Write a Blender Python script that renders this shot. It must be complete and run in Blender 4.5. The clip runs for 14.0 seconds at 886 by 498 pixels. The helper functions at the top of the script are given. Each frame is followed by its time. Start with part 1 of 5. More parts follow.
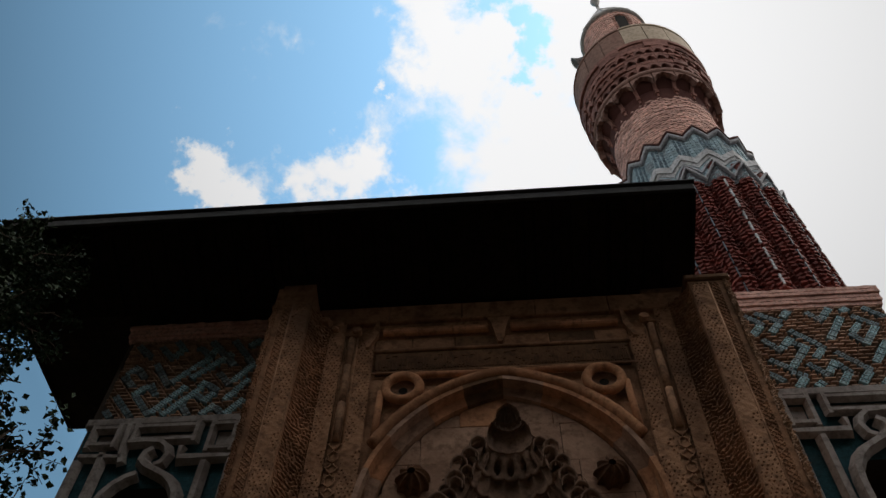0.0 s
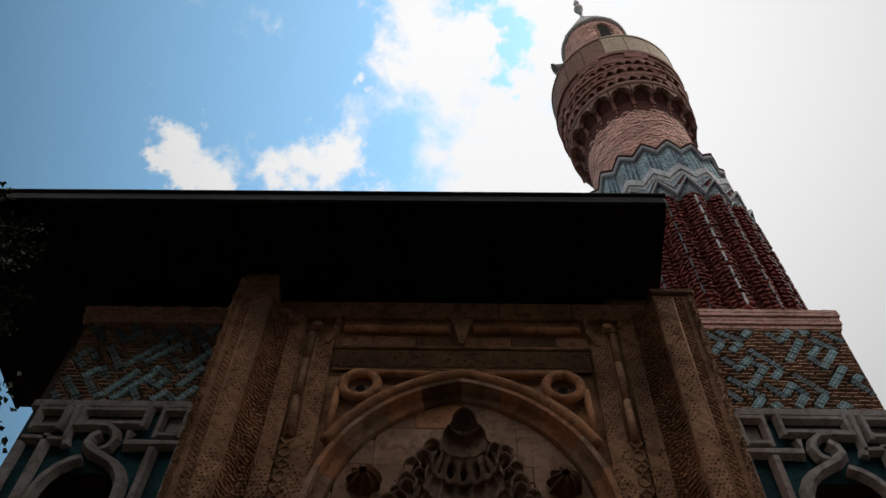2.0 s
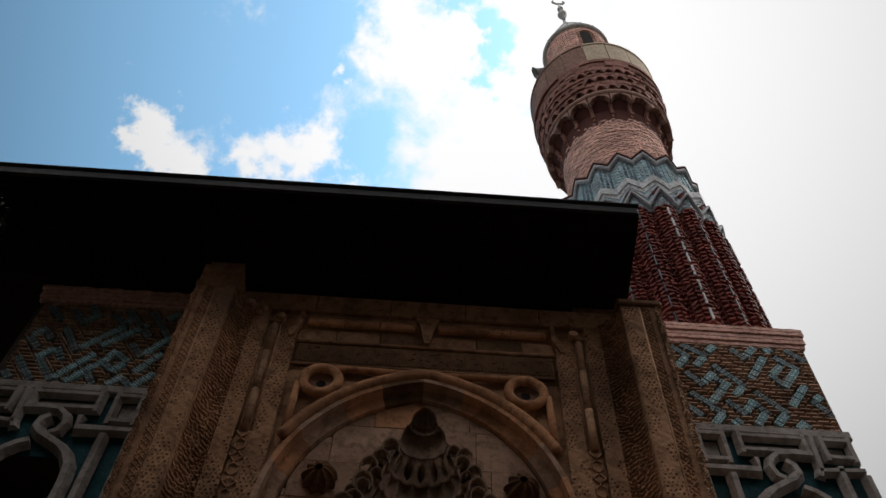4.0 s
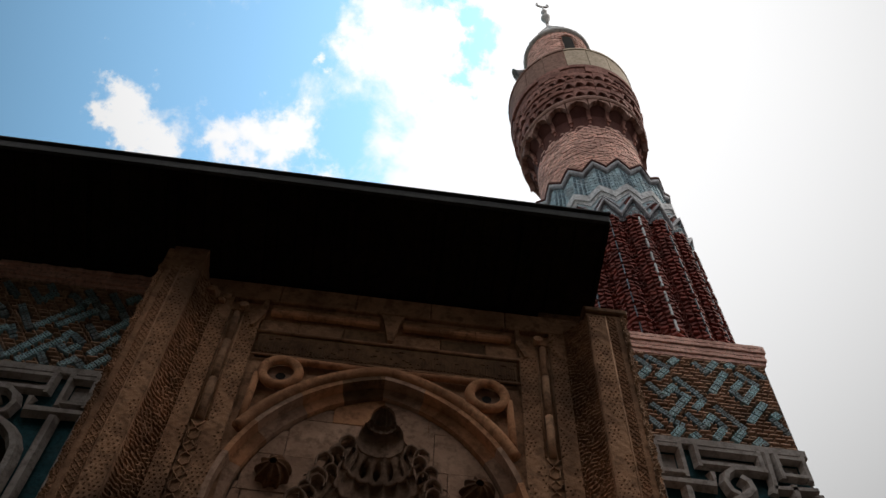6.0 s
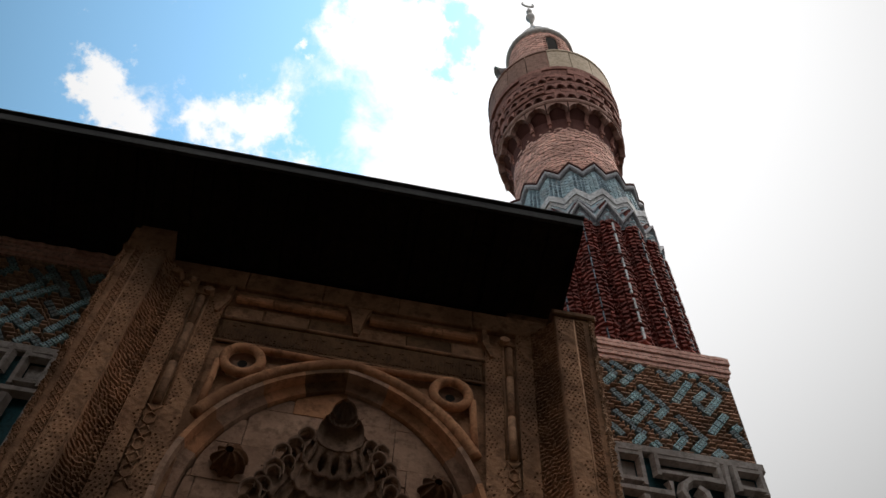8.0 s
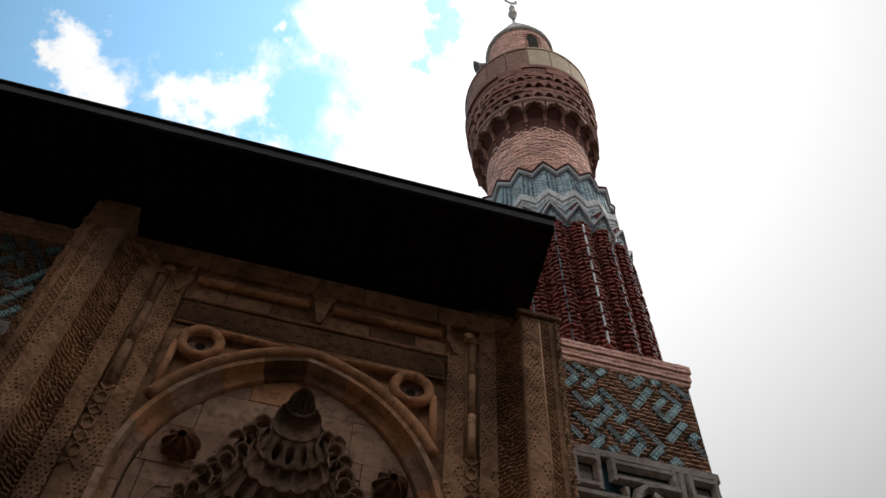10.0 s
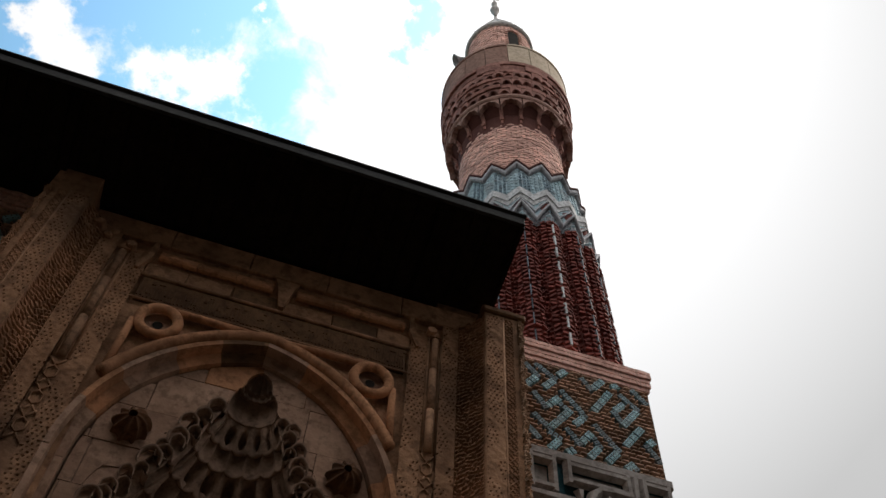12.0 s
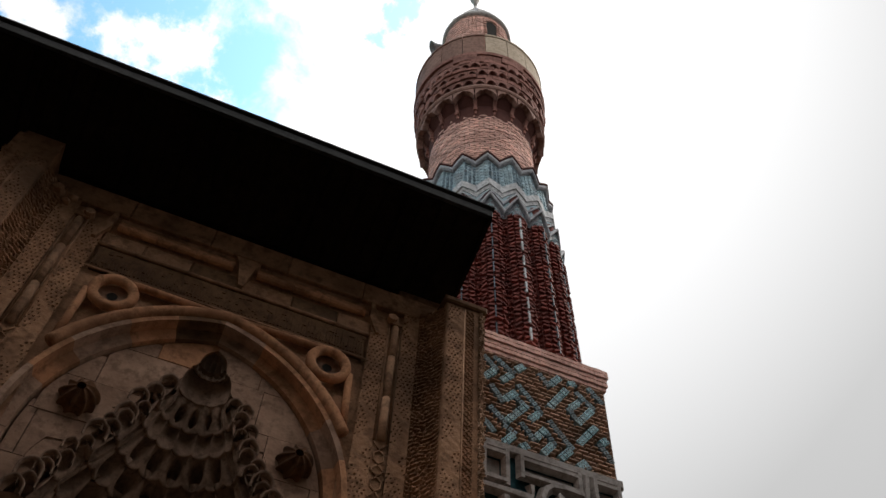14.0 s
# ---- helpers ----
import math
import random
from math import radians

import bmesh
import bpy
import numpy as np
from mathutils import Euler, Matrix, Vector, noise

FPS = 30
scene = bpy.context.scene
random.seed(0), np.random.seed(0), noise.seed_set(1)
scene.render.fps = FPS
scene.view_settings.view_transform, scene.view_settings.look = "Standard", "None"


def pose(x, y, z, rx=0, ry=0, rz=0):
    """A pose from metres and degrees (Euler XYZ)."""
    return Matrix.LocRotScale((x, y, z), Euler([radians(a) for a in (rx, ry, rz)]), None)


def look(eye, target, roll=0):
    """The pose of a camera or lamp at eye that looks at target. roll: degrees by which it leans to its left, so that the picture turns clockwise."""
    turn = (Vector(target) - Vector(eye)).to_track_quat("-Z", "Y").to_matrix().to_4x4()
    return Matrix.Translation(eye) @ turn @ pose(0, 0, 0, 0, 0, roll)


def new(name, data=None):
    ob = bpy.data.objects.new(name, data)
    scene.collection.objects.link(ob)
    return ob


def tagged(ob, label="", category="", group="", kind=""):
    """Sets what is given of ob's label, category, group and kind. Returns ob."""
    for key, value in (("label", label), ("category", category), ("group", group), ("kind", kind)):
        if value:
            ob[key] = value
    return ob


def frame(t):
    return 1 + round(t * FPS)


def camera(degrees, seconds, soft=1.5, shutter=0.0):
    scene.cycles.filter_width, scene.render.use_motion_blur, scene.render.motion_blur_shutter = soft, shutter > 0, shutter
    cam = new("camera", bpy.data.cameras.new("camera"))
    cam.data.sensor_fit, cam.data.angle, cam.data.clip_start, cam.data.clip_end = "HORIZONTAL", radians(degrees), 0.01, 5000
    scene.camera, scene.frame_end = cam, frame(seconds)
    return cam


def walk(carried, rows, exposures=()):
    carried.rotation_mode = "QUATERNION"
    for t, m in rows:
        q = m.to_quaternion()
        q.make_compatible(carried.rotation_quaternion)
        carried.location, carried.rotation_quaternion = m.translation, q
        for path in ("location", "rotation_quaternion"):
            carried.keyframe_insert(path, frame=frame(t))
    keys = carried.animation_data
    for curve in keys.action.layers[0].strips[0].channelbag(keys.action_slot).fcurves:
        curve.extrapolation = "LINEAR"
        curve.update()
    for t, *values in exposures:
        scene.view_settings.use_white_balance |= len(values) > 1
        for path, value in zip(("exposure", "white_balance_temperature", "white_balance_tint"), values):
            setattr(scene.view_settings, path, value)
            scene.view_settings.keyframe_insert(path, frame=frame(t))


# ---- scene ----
cam = camera(55.0, 14.0)
PATH = [
    (0, (-0.0282, -6.9695, 1.2741), (-0.1157, -6.1379, 2.5194), 1.80),
    (0.5, (-0.0236, -6.9618, 1.2962), (-0.0993, -6.1284, 2.5411), 1.99),
    (1, (-0.0176, -6.9542, 1.3224), (-0.0805, -6.1189, 2.5667), 2.11),
    (1.5, (-0.0153, -6.9423, 1.3509), (-0.0642, -6.1055, 2.5948), 2.24),
    (2, (-0.0115, -6.9267, 1.3793), (-0.0443, -6.0889, 2.6230), 2.35),
    (2.5, (-0.0124, -6.9122, 1.4047), (-0.0317, -6.0737, 2.6483), 2.39),
    (3, (-0.0104, -6.8975, 1.4333), (-0.0166, -6.0585, 2.6768), 2.47),
    (5.5, (0.0039, -6.8493, 1.5549), (0.0619, -6.0091, 2.7961), 2.90),
    (6, (0.0096, -6.8410, 1.5806), (0.0812, -6.0008, 2.8212), 2.98),
    (6.5, (0.0119, -6.8296, 1.6024), (0.0959, -5.9897, 2.8424), 3.05),
    (7, (0.0172, -6.8174, 1.6251), (0.1134, -5.9776, 2.8642), 3.14),
    (7.5, (0.0195, -6.8085, 1.6483), (0.1281, -5.9683, 2.8862), 3.25),
    (8, (0.0199, -6.7991, 1.6726), (0.1415, -5.9587, 2.9091), 3.38),
    (10.5, (0.0178, -6.7130, 1.8022), (0.2112, -5.8764, 3.0321), 3.58),
    (11, (0.0167, -6.6976, 1.8207), (0.2240, -5.8627, 3.0495), 3.64),
    (11.5, (0.0220, -6.6783, 1.8431), (0.2436, -5.8455, 3.0709), 3.78),
    (12, (0.0246, -6.6631, 1.8623), (0.2617, -5.8326, 3.0888), 3.83),
    (12.5, (0.0290, -6.6478, 1.8801), (0.2811, -5.8200, 3.1053), 3.88),
    (13, (0.0313, -6.6365, 1.8974), (0.2989, -5.8102, 3.1203), 3.90),
    (13.5, (0.0286, -6.6279, 1.9166), (0.3127, -5.8019, 3.1360), 3.89),
    (14, (0.0270, -6.6128, 1.9425), (0.3290, -5.7887, 3.1589), 3.89),
]
walk(cam, [(t, look(eye, target, roll)) for t, eye, target, roll in PATH], [(0, -0.42), (6.5, -0.15), (14, 0.08)])

# ---- light and sky ----
SUN_AZ, SUN_EL = radians(84), radians(55)      # azimuth from +y towards +x
world = bpy.data.worlds.new("sky")
scene.world = world
world.use_nodes = True
wn, wl = world.node_tree.nodes, world.node_tree.links
wn.clear()


def wnode(kind, **kw):
    n = wn.new(kind)
    for k, v in kw.items():
        n.inputs[k].default_value = v
    return n


wout, bg = wn.new("ShaderNodeOutputWorld"), wn.new("ShaderNodeBackground")
sky = wn.new("ShaderNodeTexSky")
sky.sky_type, sky.sun_disc = "NISHITA", False
sky.sun_elevation, sky.sun_rotation = SUN_EL, SUN_AZ
sky.air_density, sky.dust_density, sky.ozone_density = 1.0, 0.6, 2.0
wco = wn.new("ShaderNodeTexCoord")
# thin bright cloud veil round the sun, broken cumulus further off
veil_dot = wn.new("ShaderNodeVectorMath")
veil_dot.operation = "DOT_PRODUCT"
veil_dot.inputs[1].default_value = Vector((0.44, 0.42, 0.80)).normalized()
wl.new(wco.outputs["Generated"], veil_dot.inputs[0])
veil = wnode("ShaderNodeMapRange", **{"From Min": 0.80, "From Max": 0.96, "To Min": -0.06, "To Max": 0.32})
wl.new(veil_dot.outputs["Value"], veil.inputs["Value"])
puff = wnode("ShaderNodeTexNoise", Scale=6.5, Detail=11.0, Roughness=0.6, Distortion=0.3)
# the cloud heads are ragged: their directions are warped by a second noise
warp = wnode("ShaderNodeTexNoise", Scale=11.0, Detail=7.0, Roughness=0.62)
wl.new(wco.outputs["Generated"], warp.inputs["Vector"])
wsub = wn.new("ShaderNodeVectorMath")
wsub.operation = "MULTIPLY_ADD"
wsub.inputs[1].default_value, wsub.inputs[2].default_value = (0.26, 0.26, 0.26), (-0.13, -0.13, -0.13)
wl.new(warp.outputs["Color"], wsub.inputs[0])
ragged = wn.new("ShaderNodeVectorMath")
ragged.operation = "ADD"
wl.new(wco.outputs["Generated"], ragged.inputs[0])
wl.new(wsub.outputs[0], ragged.inputs[1])
wmap = wn.new("ShaderNodeMapping")
wmap.inputs["Location"].default_value = (3.1, 1.7, 0.4)
wl.new(wco.outputs["Generated"], wmap.inputs["Vector"])
wl.new(wmap.outputs["Vector"], puff.inputs["Vector"])
wadd = wn.new("ShaderNodeMath")
wadd.operation = "ADD"
wl.new(puff.outputs["Fac"], wadd.inputs[0])
wl.new(veil.outputs["Result"], wadd.inputs[1])
cover = wn.new("ShaderNodeMapRange")
cover.interpolation_type = "SMOOTHSTEP"
cover.inputs["From Min"].default_value, cover.inputs["From Max"].default_value = 0.53, 0.71
last = wadd.outputs[0]
# single cumulus heads: direction and size
for dx, dy, dz, half, lift in ((-0.295, 0.445, 0.848, 0.055, 0.30), (-0.18, 0.462, 0.868, 0.06, 0.28), (-0.37, 0.405, 0.837, 0.035, 0.13), (-0.163, 0.358, 0.919, 0.018, 0.18), (-0.098, 0.387, 0.917, 0.020, 0.18), (-0.06, 0.31, 0.948, 0.06, 0.20), (-0.335, 0.438, 0.836, 0.035, 0.14), (0.051, 0.331, 0.942, 0.035, -0.26), (0.037, 0.382, 0.923, 0.03, -0.24)):
    dn = wn.new("ShaderNodeVectorMath")
    dn.operation = "DISTANCE"
    dn.inputs[1].default_value = Vector((dx, dy, dz)).normalized()
    wl.new(ragged.outputs[0], dn.inputs[0])
    dm = wnode("ShaderNodeMapRange", **{"From Min": 0.0, "From Max": half * 1.5, "To Min": lift, "To Max": 0.0})
    dm.interpolation_type = "SMOOTHSTEP"
    wl.new(dn.outputs["Value"], dm.inputs["Value"])
    da = wn.new("ShaderNodeMath")
    da.operation = "ADD"
    wl.new(last, da.inputs[0])
    wl.new(dm.outputs["Result"], da.inputs[1])
    last = da.outputs[0]
# closed thin cloud behind the camera, unseen, added for neutral fill light
sep = wn.new("ShaderNodeSeparateXYZ")
wl.new(wco.outputs["Generated"], sep.inputs[0])
back = wnode("ShaderNodeMapRange", **{"From Min": 0.22, "From Max": -0.12, "To Min": 0.0, "To Max": 0.5})
wl.new(sep.outputs["Y"], back.inputs["Value"])
badd = wn.new("ShaderNodeMath")
badd.operation = "ADD"
wl.new(last, badd.inputs[0])
wl.new(back.outputs["Result"], badd.inputs[1])
side = wnode("ShaderNodeMapRange", **{"From Min": 0.30, "From Max": 0.52, "To Min": 0.0, "To Max": 0.5})
wl.new(sep.outputs["X"], side.inputs["Value"])
sadd = wn.new("ShaderNodeMath")
sadd.operation = "ADD"
wl.new(badd.outputs[0], sadd.inputs[0])
wl.new(side.outputs["Result"], sadd.inputs[1])
wl.new(sadd.outputs[0], cover.inputs["Value"])
skys = wn.new("ShaderNodeVectorMath")
skys.operation = "MULTIPLY"
skys.inputs[1].default_value = (0.212, 0.258, 0.216)
wl.new(sky.outputs[0], skys.inputs[0])
cloudcol = wn.new("ShaderNodeMix")
cloudcol.data_type = "RGBA"
cloudcol.inputs[6].default_value, cloudcol.inputs[7].default_value = (0.80, 0.80, 0.80, 1), (1.32, 1.32, 1.33, 1)
# cloud brightest over the portal; greyer sides put the lens vignette into its colour
vignette_dot = wn.new("ShaderNodeVectorMath")
vignette_dot.operation = "DOT_PRODUCT"
vignette_dot.inputs[1].default_value = Vector((0.08, 0.44, 0.90)).normalized()
wl.new(wco.outputs["Generated"], vignette_dot.inputs[0])
cbright = wnode("ShaderNodeMapRange", **{"From Min": 0.82, "From Max": 0.985})
wl.new(vignette_dot.outputs["Value"], cbright.inputs["Value"])
wl.new(cbright.outputs["Result"], cloudcol.inputs[0])
wmix = wn.new("ShaderNodeMix")
wmix.data_type = "RGBA"
# thin haze that pales the blue towards the sun
haze = wnode("ShaderNodeMapRange", **{"From Min": 0.55, "From Max": 0.93, "To Min": 0.82, "To Max": 2.4})
wl.new(veil_dot.outputs["Value"], haze.inputs["Value"])
glare = wn.new("ShaderNodeVectorMath")
glare.operation = "SCALE"
wl.new(skys.outputs[0], glare.inputs[0])
wl.new(haze.outputs["Result"], glare.inputs["Scale"])
wl.new(glare.outputs[0], wmix.inputs[6])
wl.new(cover.outputs["Result"], wmix.inputs[0])
# an overcast sky is about three times brighter overhead than at the horizon
zen = wnode("ShaderNodeMapRange", **{"From Min": 0.0, "From Max": 1.0, "To Min": 0.3, "To Max": 1.0})
wl.new(sep.outputs["Z"], zen.inputs["Value"])
zmul = wn.new("ShaderNodeVectorMath")
zmul.operation = "SCALE"
wl.new(cloudcol.outputs[2], zmul.inputs[0])
# the unseen cloud at the back is boosted to light the portal face
back_boost = wnode("ShaderNodeMapRange", **{"From Min": 0.10, "From Max": -0.35, "To Min": 1.0, "To Max": 1.9})
wl.new(sep.outputs["Y"], back_boost.inputs["Value"])
zlit = wn.new("ShaderNodeMath")
zlit.operation = "MULTIPLY"
wl.new(zen.outputs["Result"], zlit.inputs[0])
wl.new(back_boost.outputs["Result"], zlit.inputs[1])
wl.new(zlit.outputs[0], zmul.inputs["Scale"])
wl.new(zmul.outputs[0], wmix.inputs[7])
wl.new(wmix.outputs[2], bg.inputs["Color"])
bg.inputs["Strength"].default_value = 1.0
wl.new(bg.outputs[0], wout.inputs[0])

sun = new("sun", bpy.data.lights.new("sun", "SUN"))
sun.data.energy, sun.data.angle, sun.data.color = 1.7, radians(8), (1.0, 0.93, 0.84)
sun.matrix_world = look((math.sin(SUN_AZ) * math.cos(SUN_EL) * 50, math.cos(SUN_AZ) * math.cos(SUN_EL) * 50, math.sin(SUN_EL) * 50), (0, 0, 0))


# ---- materials ----
def material(name, base, base2, rough=0.85, scale=3.0, fine=40.0, bump=0.3, bumpd=0.01, stain=None, stain_amt=0.5, island=0.0, obj=0.0, metal=0.0, spec=0.3):
    """Two colours mixed by a broad and a fine noise, a stain, per-piece variation and a bump of grain."""
    m = bpy.data.materials.new(name)
    m.use_nodes = True
    n, l = m.node_tree.nodes, m.node_tree.links
    b = n["Principled BSDF"]
    b.inputs["Roughness"].default_value, b.inputs["Metallic"].default_value = rough, metal
    b.inputs["Specular IOR Level"].default_value = spec
    co = n.new("ShaderNodeNewGeometry")
    pos = co.outputs["Position"]
    t1, t2, t3 = (n.new("ShaderNodeTexNoise") for _ in range(3))
    for t, s, d in ((t1, scale, 5.0), (t2, fine, 4.0), (t3, scale * 0.42, 7.0)):
        t.inputs["Scale"].default_value, t.inputs["Detail"].default_value = s, d
        l.new(pos, t.inputs["Vector"])
    ad = n.new("ShaderNodeMath")
    ad.operation = "MULTIPLY_ADD"
    ad.inputs[1].default_value = 0.45
    l.new(t2.outputs["Fac"], ad.inputs[0])
    l.new(t1.outputs["Fac"], ad.inputs[2])
    mr = n.new("ShaderNodeMapRange")
    mr.inputs["From Min"].default_value, mr.inputs["From Max"].default_value = 0.48, 0.98
    l.new(ad.outputs[0], mr.inputs["Value"])
    mx = n.new("ShaderNodeMix")
    mx.data_type = "RGBA"
    mx.inputs[6].default_value, mx.inputs[7].default_value = (*base, 1), (*base2, 1)
    l.new(mr.outputs["Result"], mx.inputs[0])
    col = mx.outputs[2]
    if stain:
        sr = n.new("ShaderNodeMapRange")
        sr.inputs["From Min"].default_value, sr.inputs["From Max"].default_value, sr.inputs["To Max"].default_value = 0.5, 0.68, stain_amt
        l.new(t3.outputs["Fac"], sr.inputs["Value"])
        ms = n.new("ShaderNodeMix")
        ms.data_type = "RGBA"
        ms.inputs[7].default_value = (*stain, 1)
        l.new(sr.outputs["Result"], ms.inputs[0])
        l.new(col, ms.inputs[6])
        col = ms.outputs[2]
    if stain:
        # patchy soot and pitting at a scale between the broad tone and the grain
        t4 = n.new("ShaderNodeTexNoise")
        t4.inputs["Scale"].default_value, t4.inputs["Detail"].default_value, t4.inputs["Roughness"].default_value = scale * 2.9 + 2.0, 9.0, 0.68
        l.new(pos, t4.inputs["Vector"])
        gr = n.new("ShaderNodeMapRange")
        gr.inputs["From Min"].default_value, gr.inputs["From Max"].default_value, gr.inputs["To Max"].default_value = 0.47, 0.62, 0.72
        l.new(t4.outputs["Fac"], gr.inputs["Value"])
        gm = n.new("ShaderNodeMix")
        gm.data_type = "RGBA"
        gm.inputs[7].default_value = (*[0.42 * x + 0.25 * y for x, y in zip(base, stain)], 1)
        l.new(gr.outputs["Result"], gm.inputs[0])
        l.new(col, gm.inputs[6])
        col = gm.outputs[2]
    if island or obj:
        hs = n.new("ShaderNodeHueSaturation")
        vr = n.new("ShaderNodeMapRange")
        a = island or obj
        vr.inputs["To Min"].default_value, vr.inputs["To Max"].default_value = 1 - a, 1 + a
        if island:
            l.new(co.outputs["Random Per Island"], vr.inputs["Value"])
        else:
            oi = n.new("ShaderNodeObjectInfo")
            l.new(oi.outputs["Random"], vr.inputs["Value"])
        l.new(vr.outputs["Result"], hs.inputs["Value"])
        l.new(col, hs.inputs["Color"])
        col = hs.outputs["Color"]
    l.new(col, b.inputs["Base Color"])
    bp = n.new("ShaderNodeBump")
    bp.inputs["Strength"].default_value, bp.inputs["Distance"].default_value = bump, bumpd
    l.new(ad.outputs[0], bp.inputs["Height"])
    l.new(bp.outputs["Normal"], b.inputs["Normal"])
    return m


STONE = material("carved_sandstone", (0.307, 0.151, 0.078), (0.531, 0.293, 0.168), 0.92, 1.5, 24, 0.8, 0.02, (0.045, 0.023, 0.013), 0.8)
STONE_WORN = material("worn_colonnette_stone", (0.300, 0.158, 0.090), (0.555, 0.315, 0.188), 0.9, 2.0, 26, 0.8, 0.02, (0.06, 0.032, 0.018), 0.75, obj=0.28)
STONE_PALE = material("tympanum_limestone", (0.359, 0.207, 0.139), (0.533, 0.335, 0.233), 0.9, 1.8, 20, 0.7, 0.02, (0.105, 0.05, 0.024), 0.75, obj=0.10)
STONE_RED = material("reddish_sandstone", (0.467, 0.205, 0.098), (0.699, 0.350, 0.186), 0.9, 2.2, 24, 0.7, 0.018, (0.085, 0.038, 0.02), 0.75, obj=0.10)
STONE_DARK = material("weathered_and_shaded_stone", (0.153, 0.075, 0.038), (0.252, 0.137, 0.069), 0.94, 3.0, 30, 0.6, 0.014, (0.035, 0.019, 0.012), 0.65)
STONE_GREY = material("grey_marble_strapwork", (0.324, 0.279, 0.256), (0.446, 0.397, 0.365), 0.8, 2.6, 34, 0.6, 0.014, (0.12, 0.085, 0.07), 0.7)
BRICK = material("fired_brick", (0.375, 0.231, 0.156), (0.575, 0.375, 0.263), 0.9, 6, 60, 0.5, 0.006, (0.12, 0.065, 0.045), 0.45, obj=0.28)
BRICK_PINK = material("pink_brick", (0.724, 0.410, 0.330), (0.907, 0.580, 0.490), 0.9, 5, 50, 0.5, 0.008, (0.28, 0.135, 0.10), 0.5, island=0.2)
BRICK_RED = material("dark_red_brick", (0.193, 0.046, 0.036), (0.292, 0.078, 0.058), 0.85, 5, 50, 0.5, 0.008, (0.09, 0.03, 0.028), 0.5, obj=0.3)
BRICK_RED_I = material("dark_red_brick_mass", (0.193, 0.046, 0.036), (0.292, 0.078, 0.058), 0.85, 5, 50, 0.5, 0.008, (0.09, 0.03, 0.028), 0.5, island=0.3)
MORTAR = material("dark_mortar", (0.06, 0.043, 0.034), (0.10, 0.072, 0.055), 0.95, 5, 50, 0.5, 0.008)
ROPE = material("pale_crumbled_stone", (0.324, 0.189, 0.115), (0.594, 0.392, 0.257), 0.92, 3.0, 60, 0.9, 0.02, (0.09, 0.05, 0.03), 0.7)
HOOD_STONE = material("greyish_weathered_sandstone", (0.242, 0.147, 0.100), (0.450, 0.297, 0.213), 0.92, 2.4, 28, 0.7, 0.014, (0.06, 0.035, 0.024), 0.7)
ROSETTE = material("burnt_brown_sandstone", (0.10, 0.042, 0.018), (0.19, 0.085, 0.036), 0.9, 4, 30, 0.6, 0.012, (0.05, 0.022, 0.011), 0.7)
TURQ = material("turquoise_glazed_tile", (0.196, 0.397, 0.448), (0.368, 0.598, 0.655), 0.4, 8, 60, 0.3, 0.004, (0.28, 0.28, 0.265), 0.55, obj=0.2, spec=0.5)
TURQ_DULL = material("worn_grey_glaze", (0.122, 0.204, 0.235), (0.275, 0.367, 0.398), 0.55, 8, 60, 0.3, 0.004, (0.20, 0.17, 0.15), 0.6, obj=0.25, spec=0.3)
TURQ_I = material("turquoise_glazed_field", (0.288, 0.408, 0.456), (0.516, 0.660, 0.720), 0.8, 10, 60, 0.3, 0.004, (0.22, 0.21, 0.21), 0.65, island=0.25, spec=0.15)
STRIP_BLUE = material("faded_blue_strip", (0.10, 0.12, 0.15), (0.20, 0.22, 0.26), 0.7, 8, 60, 0.3, 0.004, (0.10, 0.05, 0.045), 0.6, obj=0.3)
BLUE_DEEP = material("deep_teal_tile", (0.016, 0.065, 0.08), (0.035, 0.115, 0.135), 0.8, 8, 60, 0.3, 0.004, (0.04, 0.04, 0.038), 0.55, spec=0.15)
TURQ_DARK = material("darker_glazed_field", (0.11, 0.17, 0.21), (0.25, 0.34, 0.39), 0.8, 14, 70, 0.3, 0.004, (0.12, 0.11, 0.11), 0.65, island=0.35, spec=0.15)
ZIG_GREY = material("grey_glazed_moulding", (0.432, 0.432, 0.468), (0.624, 0.624, 0.648), 0.8, 6, 60, 0.35, 0.006, (0.15, 0.12, 0.12), 0.65, island=0.12, spec=0.15)
WHITE_TILE = material("white_glazed_band", (0.682, 0.693, 0.715), (0.902, 0.902, 0.902), 0.85, 5, 60, 0.35, 0.006, (0.20, 0.17, 0.165), 0.6, island=0.12, spec=0.15)
DARK_TILE = material("dark_patterned_tile", (0.035, 0.042, 0.055), (0.33, 0.35, 0.39), 0.5, 26, 70, 0.4, 0.006, (0.12, 0.06, 0.05), 0.4, island=0.25)
# timber colour set near black to hold the deep shade under the eave
WOOD_DARK = material("shade_dark_timber", (0.010, 0.007, 0.005), (0.020, 0.013, 0.009), 0.85, 3, 40, 0.4, 0.008, (0.006, 0.004, 0.003), 0.5, spec=0.1)
LEAD = material("dull_lead_sheet", (0.46, 0.44, 0.42), (0.62, 0.60, 0.58), 0.6, 4, 30, 0.2, 0.006, (0.2, 0.185, 0.175), 0.5)
FASCIA = material("weathered_dark_metal_trim", (0.022, 0.021, 0.021), (0.06, 0.057, 0.056), 0.7, 1.2, 30, 0.2, 0.004, (0.010, 0.009, 0.009), 0.75, spec=0.2)
CREAM = material("cream_stone_slab", (0.527, 0.416, 0.306), (0.646, 0.527, 0.399), 0.85, 4, 40, 0.4, 0.006, (0.42, 0.31, 0.21), 0.4, obj=0.08)
